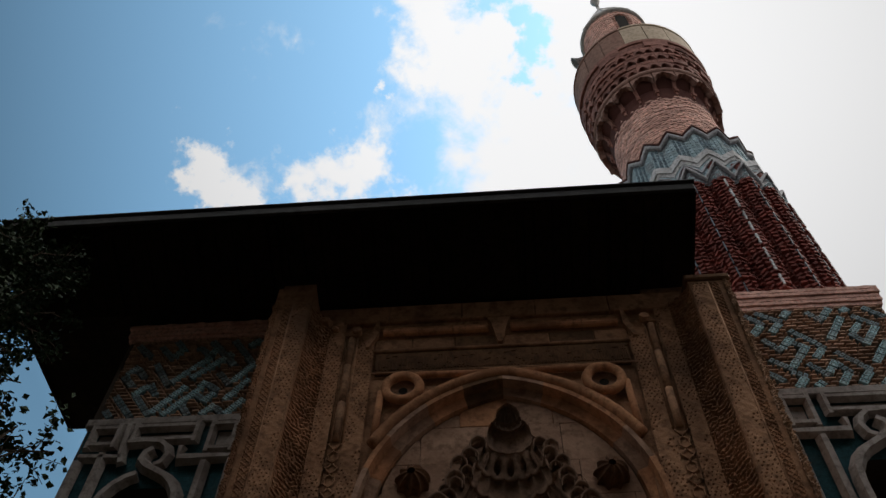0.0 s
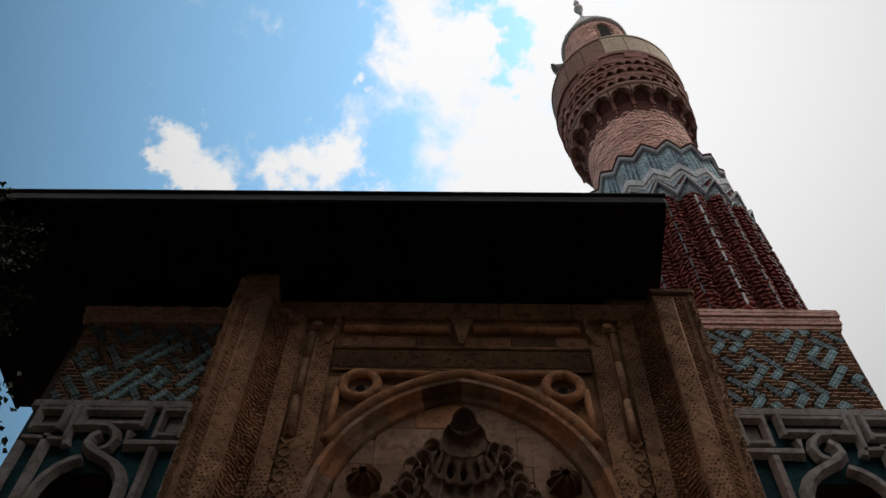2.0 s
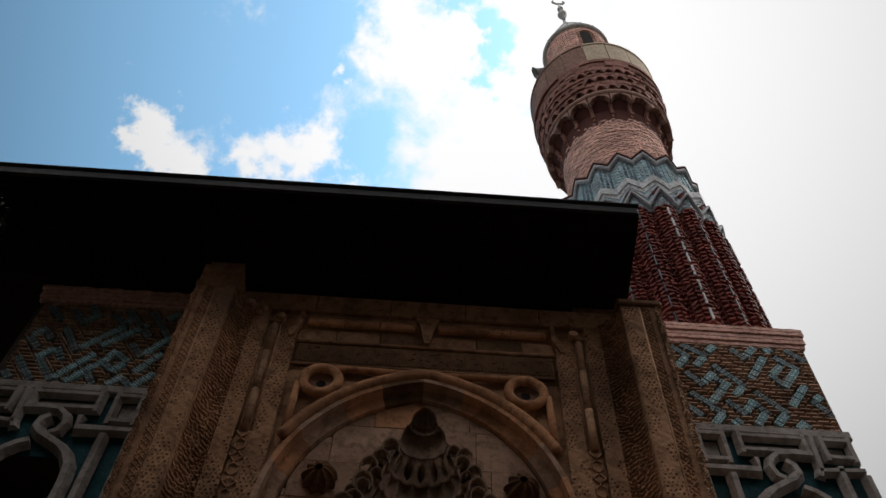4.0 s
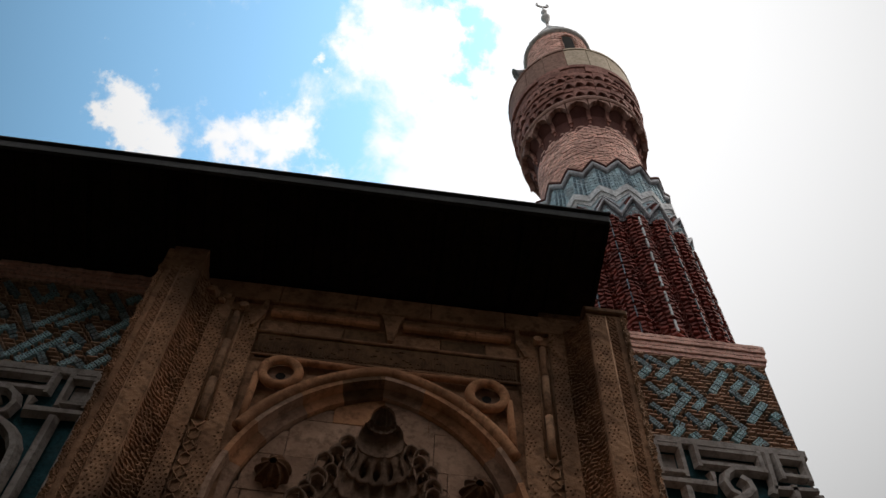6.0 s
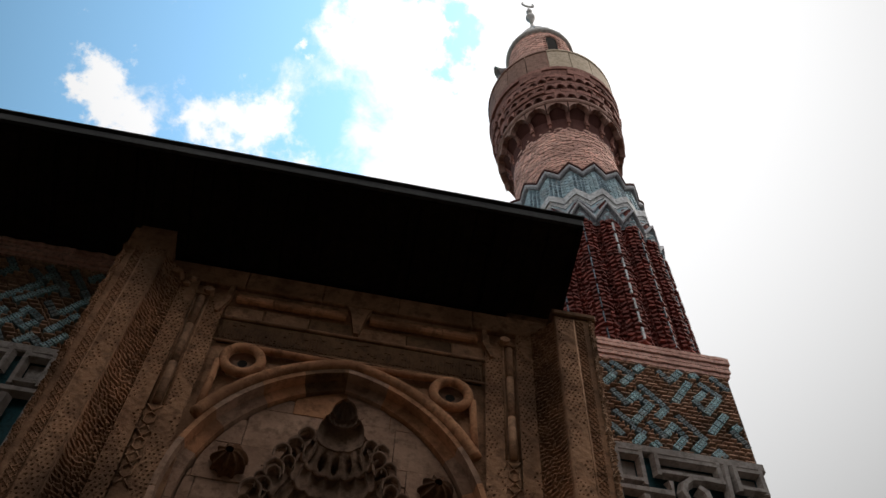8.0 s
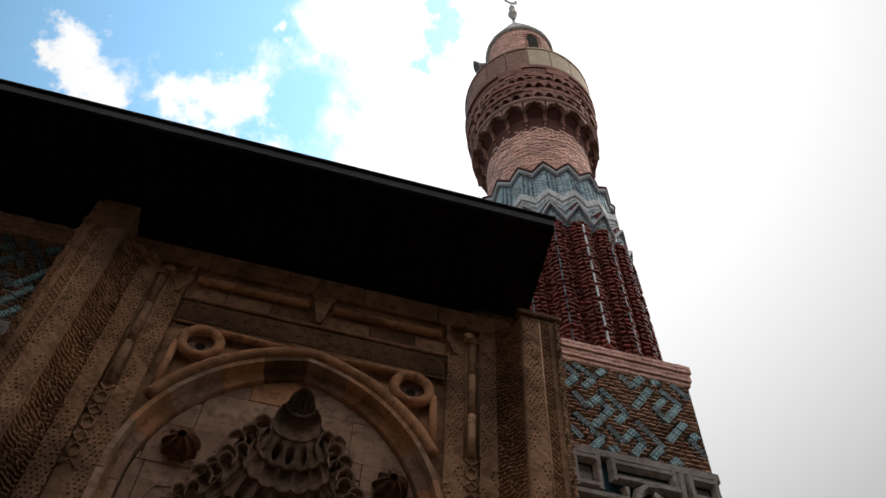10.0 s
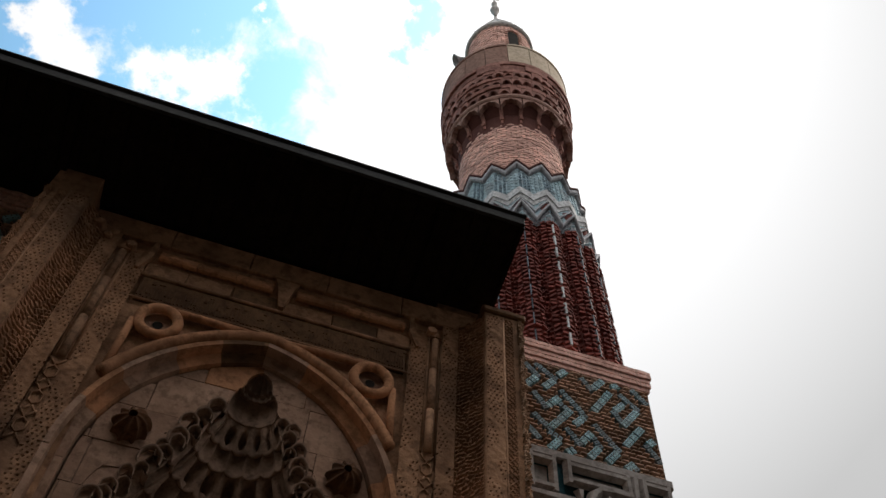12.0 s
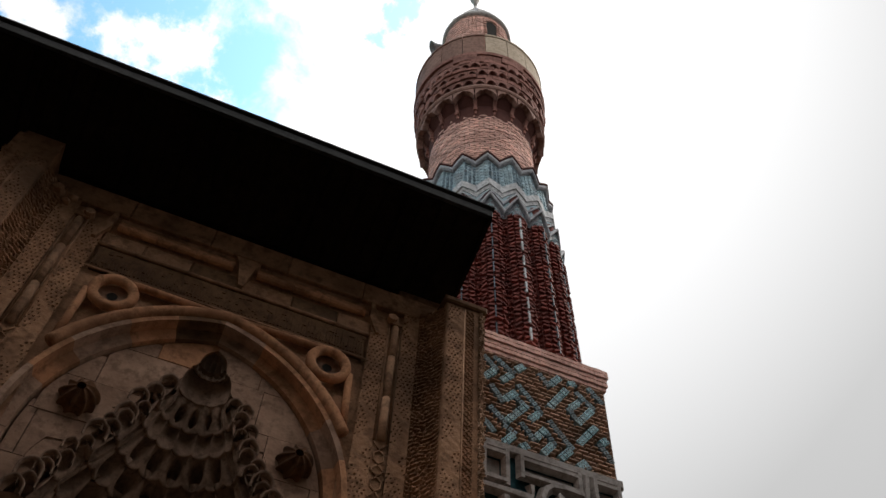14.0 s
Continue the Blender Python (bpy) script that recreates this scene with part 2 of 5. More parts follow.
BROWN_SLAB = material("brown_stone_slab", (0.255, 0.135, 0.101), (0.345, 0.203, 0.154), 0.88, 4, 40, 0.4, 0.006, (0.16, 0.08, 0.06), 0.4, obj=0.15)
BALC = material("balcony_brick_stone", (0.270, 0.122, 0.098), (0.430, 0.215, 0.172), 0.9, 4, 36, 0.7, 0.02, (0.13, 0.05, 0.038), 0.75, island=0.3)
ARCH_PALE = material("pale_pink_stone", (0.288, 0.155, 0.119), (0.416, 0.248, 0.202), 0.9, 4, 40, 0.6, 0.012, (0.26, 0.15, 0.12), 0.5)
PINK_MORTAR = material("pale_pink_mortar", (0.42, 0.27, 0.22), (0.58, 0.40, 0.33), 0.95, 6, 50, 0.5, 0.008, (0.26, 0.15, 0.12), 0.4)
BALC_DARK = material("deep_red_rim_and_gap_shade", (0.085, 0.03, 0.024), (0.13, 0.05, 0.04), 0.95, 5, 40, 0.5, 0.01)
GROUND = material("dark_stone_paving", (0.075, 0.056, 0.04), (0.115, 0.088, 0.064), 0.95, 0.6, 12, 0.4, 0.02, (0.05, 0.038, 0.028), 0.5)
PLASTER = material("plain_brown_plaster", (0.06, 0.042, 0.03), (0.095, 0.07, 0.05), 0.95, 0.8, 14, 0.3, 0.01, (0.04, 0.03, 0.022), 0.5)
BARK = material("tree_bark", (0.07, 0.05, 0.035), (0.12, 0.09, 0.065), 0.95, 8, 50, 0.7, 0.02)
LEAF = material("dark_green_leaf", (0.012, 0.024, 0.010), (0.028, 0.05, 0.020), 0.7, 3, 20, 0.2, 0.004, island=0.35, spec=0.2)
HORN = material("grey_painted_metal", (0.38, 0.40, 0.42), (0.48, 0.50, 0.52), 0.5, 5, 40, 0.15, 0.003, (0.25, 0.26, 0.27), 0.3)
# near-black colour for the shade inside holes and openings
HOLE_SHADE = material("hole_shade", (0.02, 0.016, 0.014), (0.03, 0.025, 0.02), 0.95, 4, 30, 0.1, 0.004)


# ---- mesh helpers ----
def mesh_ob(name, verts, faces, mat, parent=None, label="", smooth=False):
    me = bpy.data.meshes.new(name)
    me.from_pydata([tuple(v) for v in verts], [], [tuple(f) for f in faces])
    me.update()
    me.materials.append(mat)
    if smooth:
        me.polygons.foreach_set("use_smooth", [True] * len(me.polygons))
    ob = new(name, me)
    if parent:
        ob.parent = parent
    if label:
        ob["label"] = label
    return ob


class Geo:
    """Collects the verts and faces of one mesh."""

    def __init__(self):
        self.v, self.f = [], []

    def add(self, verts, faces):
        o = len(self.v)
        self.v += [tuple(p) for p in verts]
        self.f += [tuple(i + o for i in f) for f in faces]

    def prism(self, poly, y0, y1):
        """A polygon in x, z (counter-clockwise seen from the front) from the front y0 to the back y1."""
        n = len(poly)
        v = [(x, y0, z) for x, z in poly] + [(x, y1, z) for x, z in poly]
        f = [tuple(range(n)), tuple(range(2 * n - 1, n - 1, -1))] + [(i, i + n, (i + 1) % n + n, (i + 1) % n) for i in range(n)]
        self.add(v, f)

    def box(self, x0, x1, y0, y1, z0, z1, c=0.0):
        """A box; c chamfers the four front edges."""
        v = [(x0, y0 + c, z0), (x1, y0 + c, z0), (x1, y0 + c, z1), (x0, y0 + c, z1), (x0, y1, z0), (x1, y1, z0), (x1, y1, z1), (x0, y1, z1)]
        f = [(4, 7, 6, 5), (0, 4, 5, 1), (1, 5, 6, 2), (2, 6, 7, 3), (3, 7, 4, 0)]
        if c:
            v += [(x0 + c, y0, z0 + c), (x1 - c, y0, z0 + c), (x1 - c, y0, z1 - c), (x0 + c, y0, z1 - c)]
            f += [(8, 9, 10, 11), (0, 1, 9, 8), (1, 2, 10, 9), (2, 3, 11, 10), (3, 0, 8, 11)]
        else:
            f.append((0, 1, 2, 3))
        self.add(v, f)

    def tube(self, path, r, n=10, closed=False, flat=1.0):
        """A round bar along a path in x, z at depth y."""
        pts = [Vector(p) for p in path]
        m = len(pts)
        v, f = [], []
        for i, p in enumerate(pts):
            a = pts[(i - 1) % m] if closed or i else p
            b = pts[(i + 1) % m] if closed or i < m - 1 else p
            d = (b - a).normalized()
            s = d.cross(Vector((0, 1, 0))).normalized()
            for k in range(n):
                t = 2 * math.pi * k / n
                v.append(p + s * (r * math.cos(t)) + Vector((0, -r * flat * math.sin(t), 0)))
        for i in range(m if closed else m - 1):
            for k in range(n):
                j = (i + 1) % m
                f.append((i * n + k, i * n + (k + 1) % n, j * n + (k + 1) % n, j * n + k))
        if not closed:
            f += [tuple(range(n - 1, -1, -1)), tuple((m - 1) * n + k for k in range(n))]
        self.add(v, f)

    def ring(self, cx, cy, prof, n=48, a0=0.0, a1=2 * math.pi, cap=True):
        """A turned form about an upright axis; prof: (radius, z) from below upwards."""
        full = abs(a1 - a0 - 2 * math.pi) < 1e-6
        m = n if full else n + 1
        v = [(cx + r * math.cos(a0 + (a1 - a0) * i / n), cy + r * math.sin(a0 + (a1 - a0) * i / n), z) for r, z in prof for i in range(m)]
        f = [(k * m + i, k * m + (i + 1) % m, (k + 1) * m + (i + 1) % m, (k + 1) * m + i) for k in range(len(prof) - 1) for i in range(n)]
        if cap and full:
            f += [tuple(range(m - 1, -1, -1)), tuple((len(prof) - 1) * m + i for i in range(m))]
        self.add(v, f)

    def make(self, name, mat, parent=None, label="", smooth=False):
        return mesh_ob(name, self.v, self.f, mat, parent, label, smooth)


def empty(name, at, label, category, group="", kind=""):
    ob = new(name)
    ob.location = at
    return tagged(ob, label, category, group, kind)


def under(ob, parent):
    """Parent ob, keeping the place of its world-space mesh."""
    ob.parent = parent
    ob.matrix_parent_inverse = parent.matrix_basis.inverted()
    return ob


def relief(name, x0, x1, z0, z1, y, fn, mat, parent, label="", step=0.012):
    """A carved panel: a grid whose depth is y - fn(u, v), u and v in metres from its lower left corner."""
    nx, nz = max(2, round((x1 - x0) / step)), max(2, round((z1 - z0) / step))
    us, vs = np.linspace(0, x1 - x0, nx + 1), np.linspace(0, z1 - z0, nz + 1)
    U, V = np.meshgrid(us, vs)
    H = fn(U, V)
    H[0, :] = H[-1, :] = 0
    H[:, 0] = H[:, -1] = 0
    vts = np.stack([x0 + U, y - H, z0 + V], -1).reshape(-1, 3).tolist()
    w = nx + 1
    fs = [(j * w + i, j * w + i + 1, (j + 1) * w + i + 1, (j + 1) * w + i) for j in range(nz) for i in range(nx)]
    return mesh_ob(name, vts, fs, mat, parent, label)


def pits(U, V, p=0.05, d=0.024):
    """A lattice of drilled holes, unevenly spaced by hand."""
    Uw, Vw = U + 0.007 * np.sin(V * 23 + U * 9), V + 0.008 * np.sin(U * 31 + V * 7)
    row = np.floor(Vw / p)
    u = (Uw / p + 0.5 * (row % 2)) % 1 - 0.5
    v = (Vw / p) % 1 - 0.5
    jit = 0.20 + 0.07 * np.sin(row * 2.3 + np.floor(Uw / p) * 4.1)
    worn = np.sin(V * 2.7 + 1.3 * np.sin(V * 6.1 + U * 4) + U * 9) < 0.82
    return -d * worn * np.clip((jit - np.hypot(u, v * 1.1)) * 9, 0, 1) + 0.004 * np.sin(U * 40 + np.sin(V * 30)) * np.sin(V * 37)


LEAF_WAVES = [(random.Random(k).uniform(0, math.pi), random.Random(k + 50).uniform(85, 190), random.Random(k + 90).uniform(0, 6.3)) for k in range(16)]


def foliage(U, V, d=0.055):
    """Deeply undercut leaf scrolls."""
    f = sum(np.sin((np.cos(a) * U + np.sin(a) * V) * w + p + 1.4 * np.sin(V * 19 + U * 13 + p)) for a, w, p in LEAF_WAVES) / 4.0
    f = f + 0.8 * np.sin(V * 118 + 2.4 * np.sin(U * 30 + V * 6))
    return d * (np.clip(f * 2.2, -1, 1) * 0.5 - 0.35)


def interlace(U, V, d=0.016):
    """Fine knotted strapwork with drilled eyes."""
    a = np.abs(np.sin(U * 42 + V * 42)) < 0.32
    b = np.abs(np.sin(U * 42 - V * 42)) < 0.32
    return d * (np.maximum(a, b).astype(float) - 1.0)


# ---- ground and added light-blocking walls ----
g = Geo()
g.add([(-3000, -3000, 0), (3000, -3000, 0), (3000, 3000, 0), (-3000, 3000, 0)], [(0, 1, 2, 3)])
tagged(g.make("ground", GROUND), "dusty stone-paved forecourt before the portal", "ground", kind="structure")
# unseen walls, added to keep low sky light off the portal
g = Geo()
g.box(-18, 18, -13.4, -13, 0, 19.0)
tagged(g.make("sky_block_south", PLASTER), "unseen plain plastered wall added to block sky light", "wall", kind="structure")
g = Geo()
g.box(-13.4, -13, -13, 3, 0, 12)
tagged(g.make("sky_block_west", PLASTER), "unseen plain plastered wall added to block sky light", "wall", kind="structure")
g = Geo()
g.box(18, 18.4, -13.4, 3, 0, 9)
tagged(g.make("sky_block_east", PLASTER), "unseen plain plastered wall added to block sky light", "wall", kind="structure")

# ---- portal ----
portal = empty("portal", (0, 0, 0), "carved brown sandstone mosque portal with pointed blind arch", "portal")
TOP = 10.44
CX, RISE0 = 0.357, 6.9          # pointed arch: centres at -+CX, springing height


def arch_pts(r, n=28, zmin=None):
    """The pointed arch of radius r from its left foot over the apex to the right foot."""
    apex = math.acos(CX / r)
    a0 = 0.0 if zmin is None else math.asin(max(-1, min(1, (zmin - RISE0) / r)))
    right = [(r * math.cos(a0 + (apex - a0) * i / n) - CX, RISE0 + r * math.sin(a0 + (apex - a0) * i / n)) for i in range(n + 1)]
    left = [(-x, z) for x, z in right]
    return left + right[::-1][1:]


R_IN, R_BAND, R_ROLL = 1.80, 2.0, 2.075
# masonry behind the carved bands, on both sides of the arch
for s in (-1, 1):
    g = Geo()
    g.box(min(s * 1.52, s * 2.45), max(s * 1.52, s * 2.45), 0.06, 0.9, 0, TOP)
    g.make("wall_masonry", STONE, portal)
g = Geo()
g.box(-1.52, 1.52, 0.06, 0.9, 9.02, TOP)
g.make("wall_masonry", STONE, portal)
# spandrel between the arch and the frame
g = Geo()
outer = arch_pts(R_BAND)
for (xa, za), (xb, zb) in zip(outer[:-1], outer[1:]):
    if za < 9.02 or zb < 9.02:
        g.prism([(xa, za), (xb, zb), (xb, max(9.03, zb)), (xa, max(9.03, za))], 0.045, 0.5)
g.make("spandrel", STONE, portal)

# voussoirs: alternating stones, each with a chamfered inner edge
inner = arch_pts(R_IN, 22)
outr = arch_pts(R_BAND, 22)
vous = [0, 5, 9, 14, 18, 22, 26, 30, 35, 39, 44]
for q, (i0, i1) in enumerate(zip(vous[:-1], vous[1:])):
    g = Geo()
    for i in range(i0, i1):
        (a, b), (c, d) = (inner[i], inner[i + 1]), (outr[i], outr[i + 1])
        ka = [(a[0] + (c[0] - a[0]) * k, a[1] + (c[1] - a[1]) * k) for k in (0, 0.04, 0.66, 0.69, 1)]
        kb = [(b[0] + (d[0] - b[0]) * k, b[1] + (d[1] - b[1]) * k) for k in (0, 0.04, 0.66, 0.69, 1)]
        dep = (0.150, 0.10, 0.085, -0.055, -0.05)
        v = [(p[0], yy, p[1]) for p, yy in zip(ka, dep)] + [(p[0], yy, p[1]) for p, yy in zip(kb, dep)]
        v += [(ka[4][0], 0.4, ka[4][1]), (kb[4][0], 0.4, kb[4][1]), (ka[0][0], 0.4, ka[0][1]), (kb[0][0], 0.4, kb[0][1])]
        g.add(v, [(0, 5, 6, 1), (1, 6, 7, 2), (2, 7, 8, 3), (3, 8, 9, 4), (4, 9, 11, 10), (12, 13, 5, 0)])
    g.make("voussoir", STONE_DARK if q == 4 else STONE_RED if q in (1, 3, 6, 7, 9) else STONE_PALE, portal)
# jamb stones under the arch
for s in (-1, 1):
    for k in range(6):
        g = Geo()
        z1, z0 = RISE0 - 0.01 - k * 1.15, max(0, RISE0 - (k + 1) * 1.15)
        for xa, xb, yf in ((1.445, 1.572, 0.09), (1.574, 1.645, -0.05)):
            g.box(min(s * xa, s * xb), max(s * xa, s * xb), yf, 0.5, z0, z1, 0.006)
        g.make("jamb_stone", STONE_PALE, portal)

# roll moulding of the arch
g = Geo()
roll = [(x, -0.03, z) for x, z in arch_pts(R_ROLL, 30, 7.86)]
g.tube(roll, 0.07, 12)
g.make("arch_roll", STONE_RED, portal, "rounded sandstone arch moulding", smooth=True)
g = Geo()
g.tube([(x, 0.0, z) for x, z in arch_pts(R_BAND + 0.035, 30, 7.86)], 0.03, 8)
g.make("arch_bead", STONE, portal, smooth=True)
# straight rolls and looped roundels in the spandrels
for s in (-1, 1):
    g = Geo()
    cx, cz, rr = s * 1.19, 8.745, 0.205
    g.tube([(cx + rr * math.cos(a), -0.035, cz + rr * math.sin(a)) for a in np.linspace(0, 2 * math.pi, 33)[:-1]], 0.058, 12, closed=True)
    ringo = g.make("roundel", STONE_RED, portal, "looped sandstone roundel with drilled centre", smooth=True)
    g = Geo()
    prof = [(0.17, 0.045), (0.10, 0.035), (0.056, 0.03)]
    v = [(cx + r * math.cos(2 * math.pi * i / 24), y, cz + r * math.sin(2 * math.pi * i / 24)) for r, y in prof for i in range(24)]
    v += [(cx + 0.05 * math.cos(2 * math.pi * i / 24), 0.28, cz + 0.05 * math.sin(2 * math.pi * i / 24)) for i in range(24)]
    f = [(k * 24 + i, k * 24 + (i + 1) % 24, (k + 1) * 24 + (i + 1) % 24, (k + 1) * 24 + i) for k in range(3) for i in range(24)]
    f.append(tuple(72 + i for i in range(24)))
    g.add(v, f)
    g.make("dish", STONE_PALE, ringo)
    # shallow dark disc puts the drilled hole's shade into colour
    g = Geo()
    v = [(cx + r * math.cos(2 * math.pi * i / 20), y, cz + r * math.sin(2 * math.pi * i / 20)) for r, y in ((0.056, 0.022), (0.052, 0.027), (0.02, 0.029)) for i in range(20)]
    g.add(v, [(k * 20 + i, k * 20 + (i + 1) % 20, (k + 1) * 20 + (i + 1) % 20, (k + 1) * 20 + i) for k in range(2) for i in range(20)] + [tuple(40 + i for i in range(20))])
    g.make("hole_shade_disc", HOLE_SHADE, ringo)
    g = Geo()
    g.tube([(s * 1.14, -0.02, 8.965), (s * 0.80, -0.02, 8.965), (s * 0.12, -0.02, 8.95)], 0.045, 10)
    g.tube([(s * 1.445, -0.02, 8.70), (s * 1.46, -0.02, 8.3), (s * 1.475, -0.02, 7.95)], 0.042, 10)
    g.make("spandrel_roll", STONE_RED, portal, smooth=True)

# lettered band: unreadable, cut as plain bars of their height
rnd = random.Random(5)
plate = Geo()
plate.box(-1.56, 1.56, 0.0, 0.3, 9.06, 9.42, 0.01)
plate_ob = plate.make("inscription_panel", STONE_DARK, portal, "dark weathered stone panel with worn carved lettering")
g = Geo()
x = -1.55
while x < 1.53:
    w = rnd.uniform(0.014, 0.022)
    h = rnd.choice((0.10, 0.14, 0.20, 0.25, 0.29))
    z = 9.085 + rnd.uniform(0, 0.02)
    g.box(x, x + w, -0.015, 0.004, z, z + h)
    if rnd.random() < 0.5:
        zz = 9.09 + rnd.uniform(0, 0.26)
        g.box(x, x + rnd.uniform(0.04, 0.09), -0.013, 0.004, zz, zz + 0.018)
    x += rnd.uniform(0.028, 0.05)
tagged(g.make("relief_lettering", STONE_DARK, plate_ob), kind="stuff")
for zz, r in ((9.452, 0.022), (9.045, 0.014)):
    g = Geo()
    g.tube([(-1.6, -0.005, zz), (1.6, -0.005, zz)], r, 8)
    g.make("fillet", STONE, portal, smooth=True)

# upper zone: two framed bars, brackets and corner facets
for xa, xb, m in ((-1.6, -1.12, STONE), (-1.12, -0.58, STONE), (-0.58, 0.0, STONE_DARK), (0.0, 0.62, STONE), (0.62, 1.18, STONE_DARK), (1.18, 1.6, STONE)):
    g = Geo()
    g.box(xa + 0.004, xb - 0.004, 0.015, 0.3, 9.48, 9.70, 0.012)
    g.make("frieze_block", m, portal)
g = Geo()
g.box(-1.6, 1.6, 0.03, 0.3, 9.705, 10.025, 0.01)
g.make("frieze_bed", STONE, portal)
for s in (-1, 1):
    a, b = sorted((s * 0.14, s * 1.50))
    for k in range(3):
        xa, xb = a + (b - a) * k / 3, a + (b - a) * (k + 1) / 3
        g = Geo()
        g.tube([(xa + 0.004, -0.02, 9.785), (xb - 0.004, -0.02, 9.785)], 0.05, 10)
        g.box(xa + 0.003, xb - 0.003, -0.03, 0.1, 9.845, 9.89, 0.008)
        g.make("moulding_bar", STONE_RED, portal, "reddish sandstone torus moulding")
    g = Geo()
    g.prism([(s * 1.56, 9.74), (s * 1.66, 9.50), (s * 1.70, 9.50), (s * 1.60, 10.02), (s * 1.56, 10.02)][::s], -0.05, 0.1)
    g.make("corner_facet", STONE, portal)
    g = Geo()
    ring_a = [(s * 1.835 + 0.062 * math.cos(q), 9.80 + 0.05 * math.sin(q)) for q in np.linspace(math.pi / 8, 2 * math.pi + math.pi / 8, 9)[:-1]]
    g.prism(ring_a, -0.11, 0.05)
    g.make("capital_peg", STONE_WORN, portal, "short projecting octagonal stone peg")
g = Geo()
g.prism([(-0.03, 9.50), (0.035, 9.50), (0.10, 9.86), (0.15, 9.98), (-0.15, 9.98), (-0.10, 9.86)], -0.05, 0.1)
g.make("centre_bracket", STONE, portal)
for k in range(5):
    g = Geo()
    g.box(-2.4 + 0.96 * k, -2.4 + 0.96 * (k + 1) - 0.008, -0.02, 0.1, 10.03, 10.36, 0.012)
    g.make("cornice_stone", STONE, portal)
# carved bands of both jambs, from the opening outwards
Z0 = 5.4
for s in (-1, 1):
    def span(a, b):
        return (a, b) if s > 0 else (-b, -a)
    x0, x1 = span(1.60, 1.815)
    relief("dotted_band", x0, x1, Z0, 9.84, -0.01, pits, STONE, portal, "band drilled with small holes", 0.0095)
    x0, x1 = span(1.985, 2.19)
    relief("dotted_band", x0, x1, Z0, 10.0, -0.045, pits, STONE, portal, "band drilled with small holes", 0.0095)
    x0, x1 = span(1.815, 1.985)
    g = Geo()
    g.box(x0, x1, 0.0, 0.1, Z0, 9.84)
    g.make("band_bed", STONE, portal)
    for k, (za, zb) in enumerate(((7.95, 8.55), (8.555, 9.2), (9.205, 9.72))):
        g = Geo()
        g.tube([(s * 1.90, -0.01, za), (s * 1.90, -0.01, zb)], 0.046, 12)
        g.make("colonnette_drum", STONE_WORN, portal, smooth=True)
    # knotted strapwork below the colonnette
    g = Geo()
    for z0 in (7.72, 7.38, 7.04):
        knot = [(s * (1.90 + 0.062 * math.cos(q)), -0.012, z0 + 0.085 * math.sin(q)) for q in np.linspace(math.pi / 6, 2 * math.pi + math.pi / 6, 7)[:-1]]
        g.tube(knot, 0.012, 6, closed=True)
        for side in (-1, 1):
            g.tube([(s * 1.90 + side * 0.075, -0.012, z0 + 0.19), (s * 1.90 + side * 0.01, -0.012, z0 + 0.10)], 0.011, 6)
            g.tube([(s * 1.90 + side * 0.075, -0.012, z0 - 0.19), (s * 1.90 + side * 0.01, -0.012, z0 - 0.10)], 0.011, 6)
    g.make("knotwork", STONE, portal, "knotted strapwork band", smooth=True)
    for xx in (1.825, 1.975):
        g = Geo()
        g.tube([(s * xx, -0.012, 7.93), (s * xx, -0.012, 9.78)], 0.014, 6)
        g.make("bead", STONE, portal, smooth=True)
    g = Geo()
    g.prism([(s * 1.82, 9.74), (s * 1.98, 9.74), (s * 1.90, 9.86)][::s], -0.055, 0.1)
    g.make("pointed_cap", STONE, portal)
    # leaf-scroll band in a hollow, rising to the outer pilaster
    nx, nz, w = 34, 640, 0.25
    U, V = np.meshgrid(np.linspace(0, w, nx + 1), np.linspace(0, 10.1 - Z0, nz + 1))
    base = -0.05 - 0.26 * np.clip(U / w, 0, 1) ** 1.6
    Y = base - foliage(U, V)
    X = s * (2.19 + U)
    fs = [(j * (nx + 1) + i, j * (nx + 1) + i + 1, (j + 1) * (nx + 1) + i + 1, (j + 1) * (nx + 1) + i)[::s] for j in range(nz) for i in range(nx)]
    mesh_ob("leaf_scroll_band", np.stack([X, Y, Z0 + V], -1).reshape(-1, 3).tolist(), fs, STONE, portal, "deeply carved leaf-scroll band")
    # outer pilaster
    x0, x1 = span(2.43, 2.93)
    g = Geo()
    g.box(x0, x1, -0.325, 0.9, 0, 10.16 if s > 0 else 10.54, 0.006)
    pil = g.make("pilaster", STONE, portal)
    x0, x1 = span(2.445, 2.66)
    relief("dotted_band", x0, x1, Z0, 10.1, -0.345, pits, STONE, pil, "band drilled with small holes", 0.0095)
    x0, x1 = span(2.685, 2.80)
    relief("knot_band", x0, x1, Z0, 10.1, -0.338, interlace, STONE, pil)
    g = Geo()
    g.tube([(s * 2.672, -0.335, Z0), (s * 2.672, -0.335, 10.12)], 0.012, 6)
    g.make("bead", STONE, pil, smooth=True)
    # crumbly carved outer edge, turned towards the side
    nx, nz = 12, 330
    U, V = np.meshgrid(np.linspace(0, 1, nx + 1), np.linspace(0, 10.12 - Z0, nz + 1))
    ang = U * math.pi / 2
    bump = (1.0 if s > 0 else 0.35) * 0.012 * np.sin(V * 71 + U * 5 + 2 * np.sin(V * 9)) + 0.012 * np.sin(V * 61 + U * 14 + 1) + 0.008 * np.sin(V * 23)
    bump = bump + np.random.RandomState(7).normal(0, 0.007, bump.shape)
    rr = 0.085 + bump
    X, Y = s * (2.86 + rr * np.sin(ang)), -0.265 - rr * np.cos(ang)
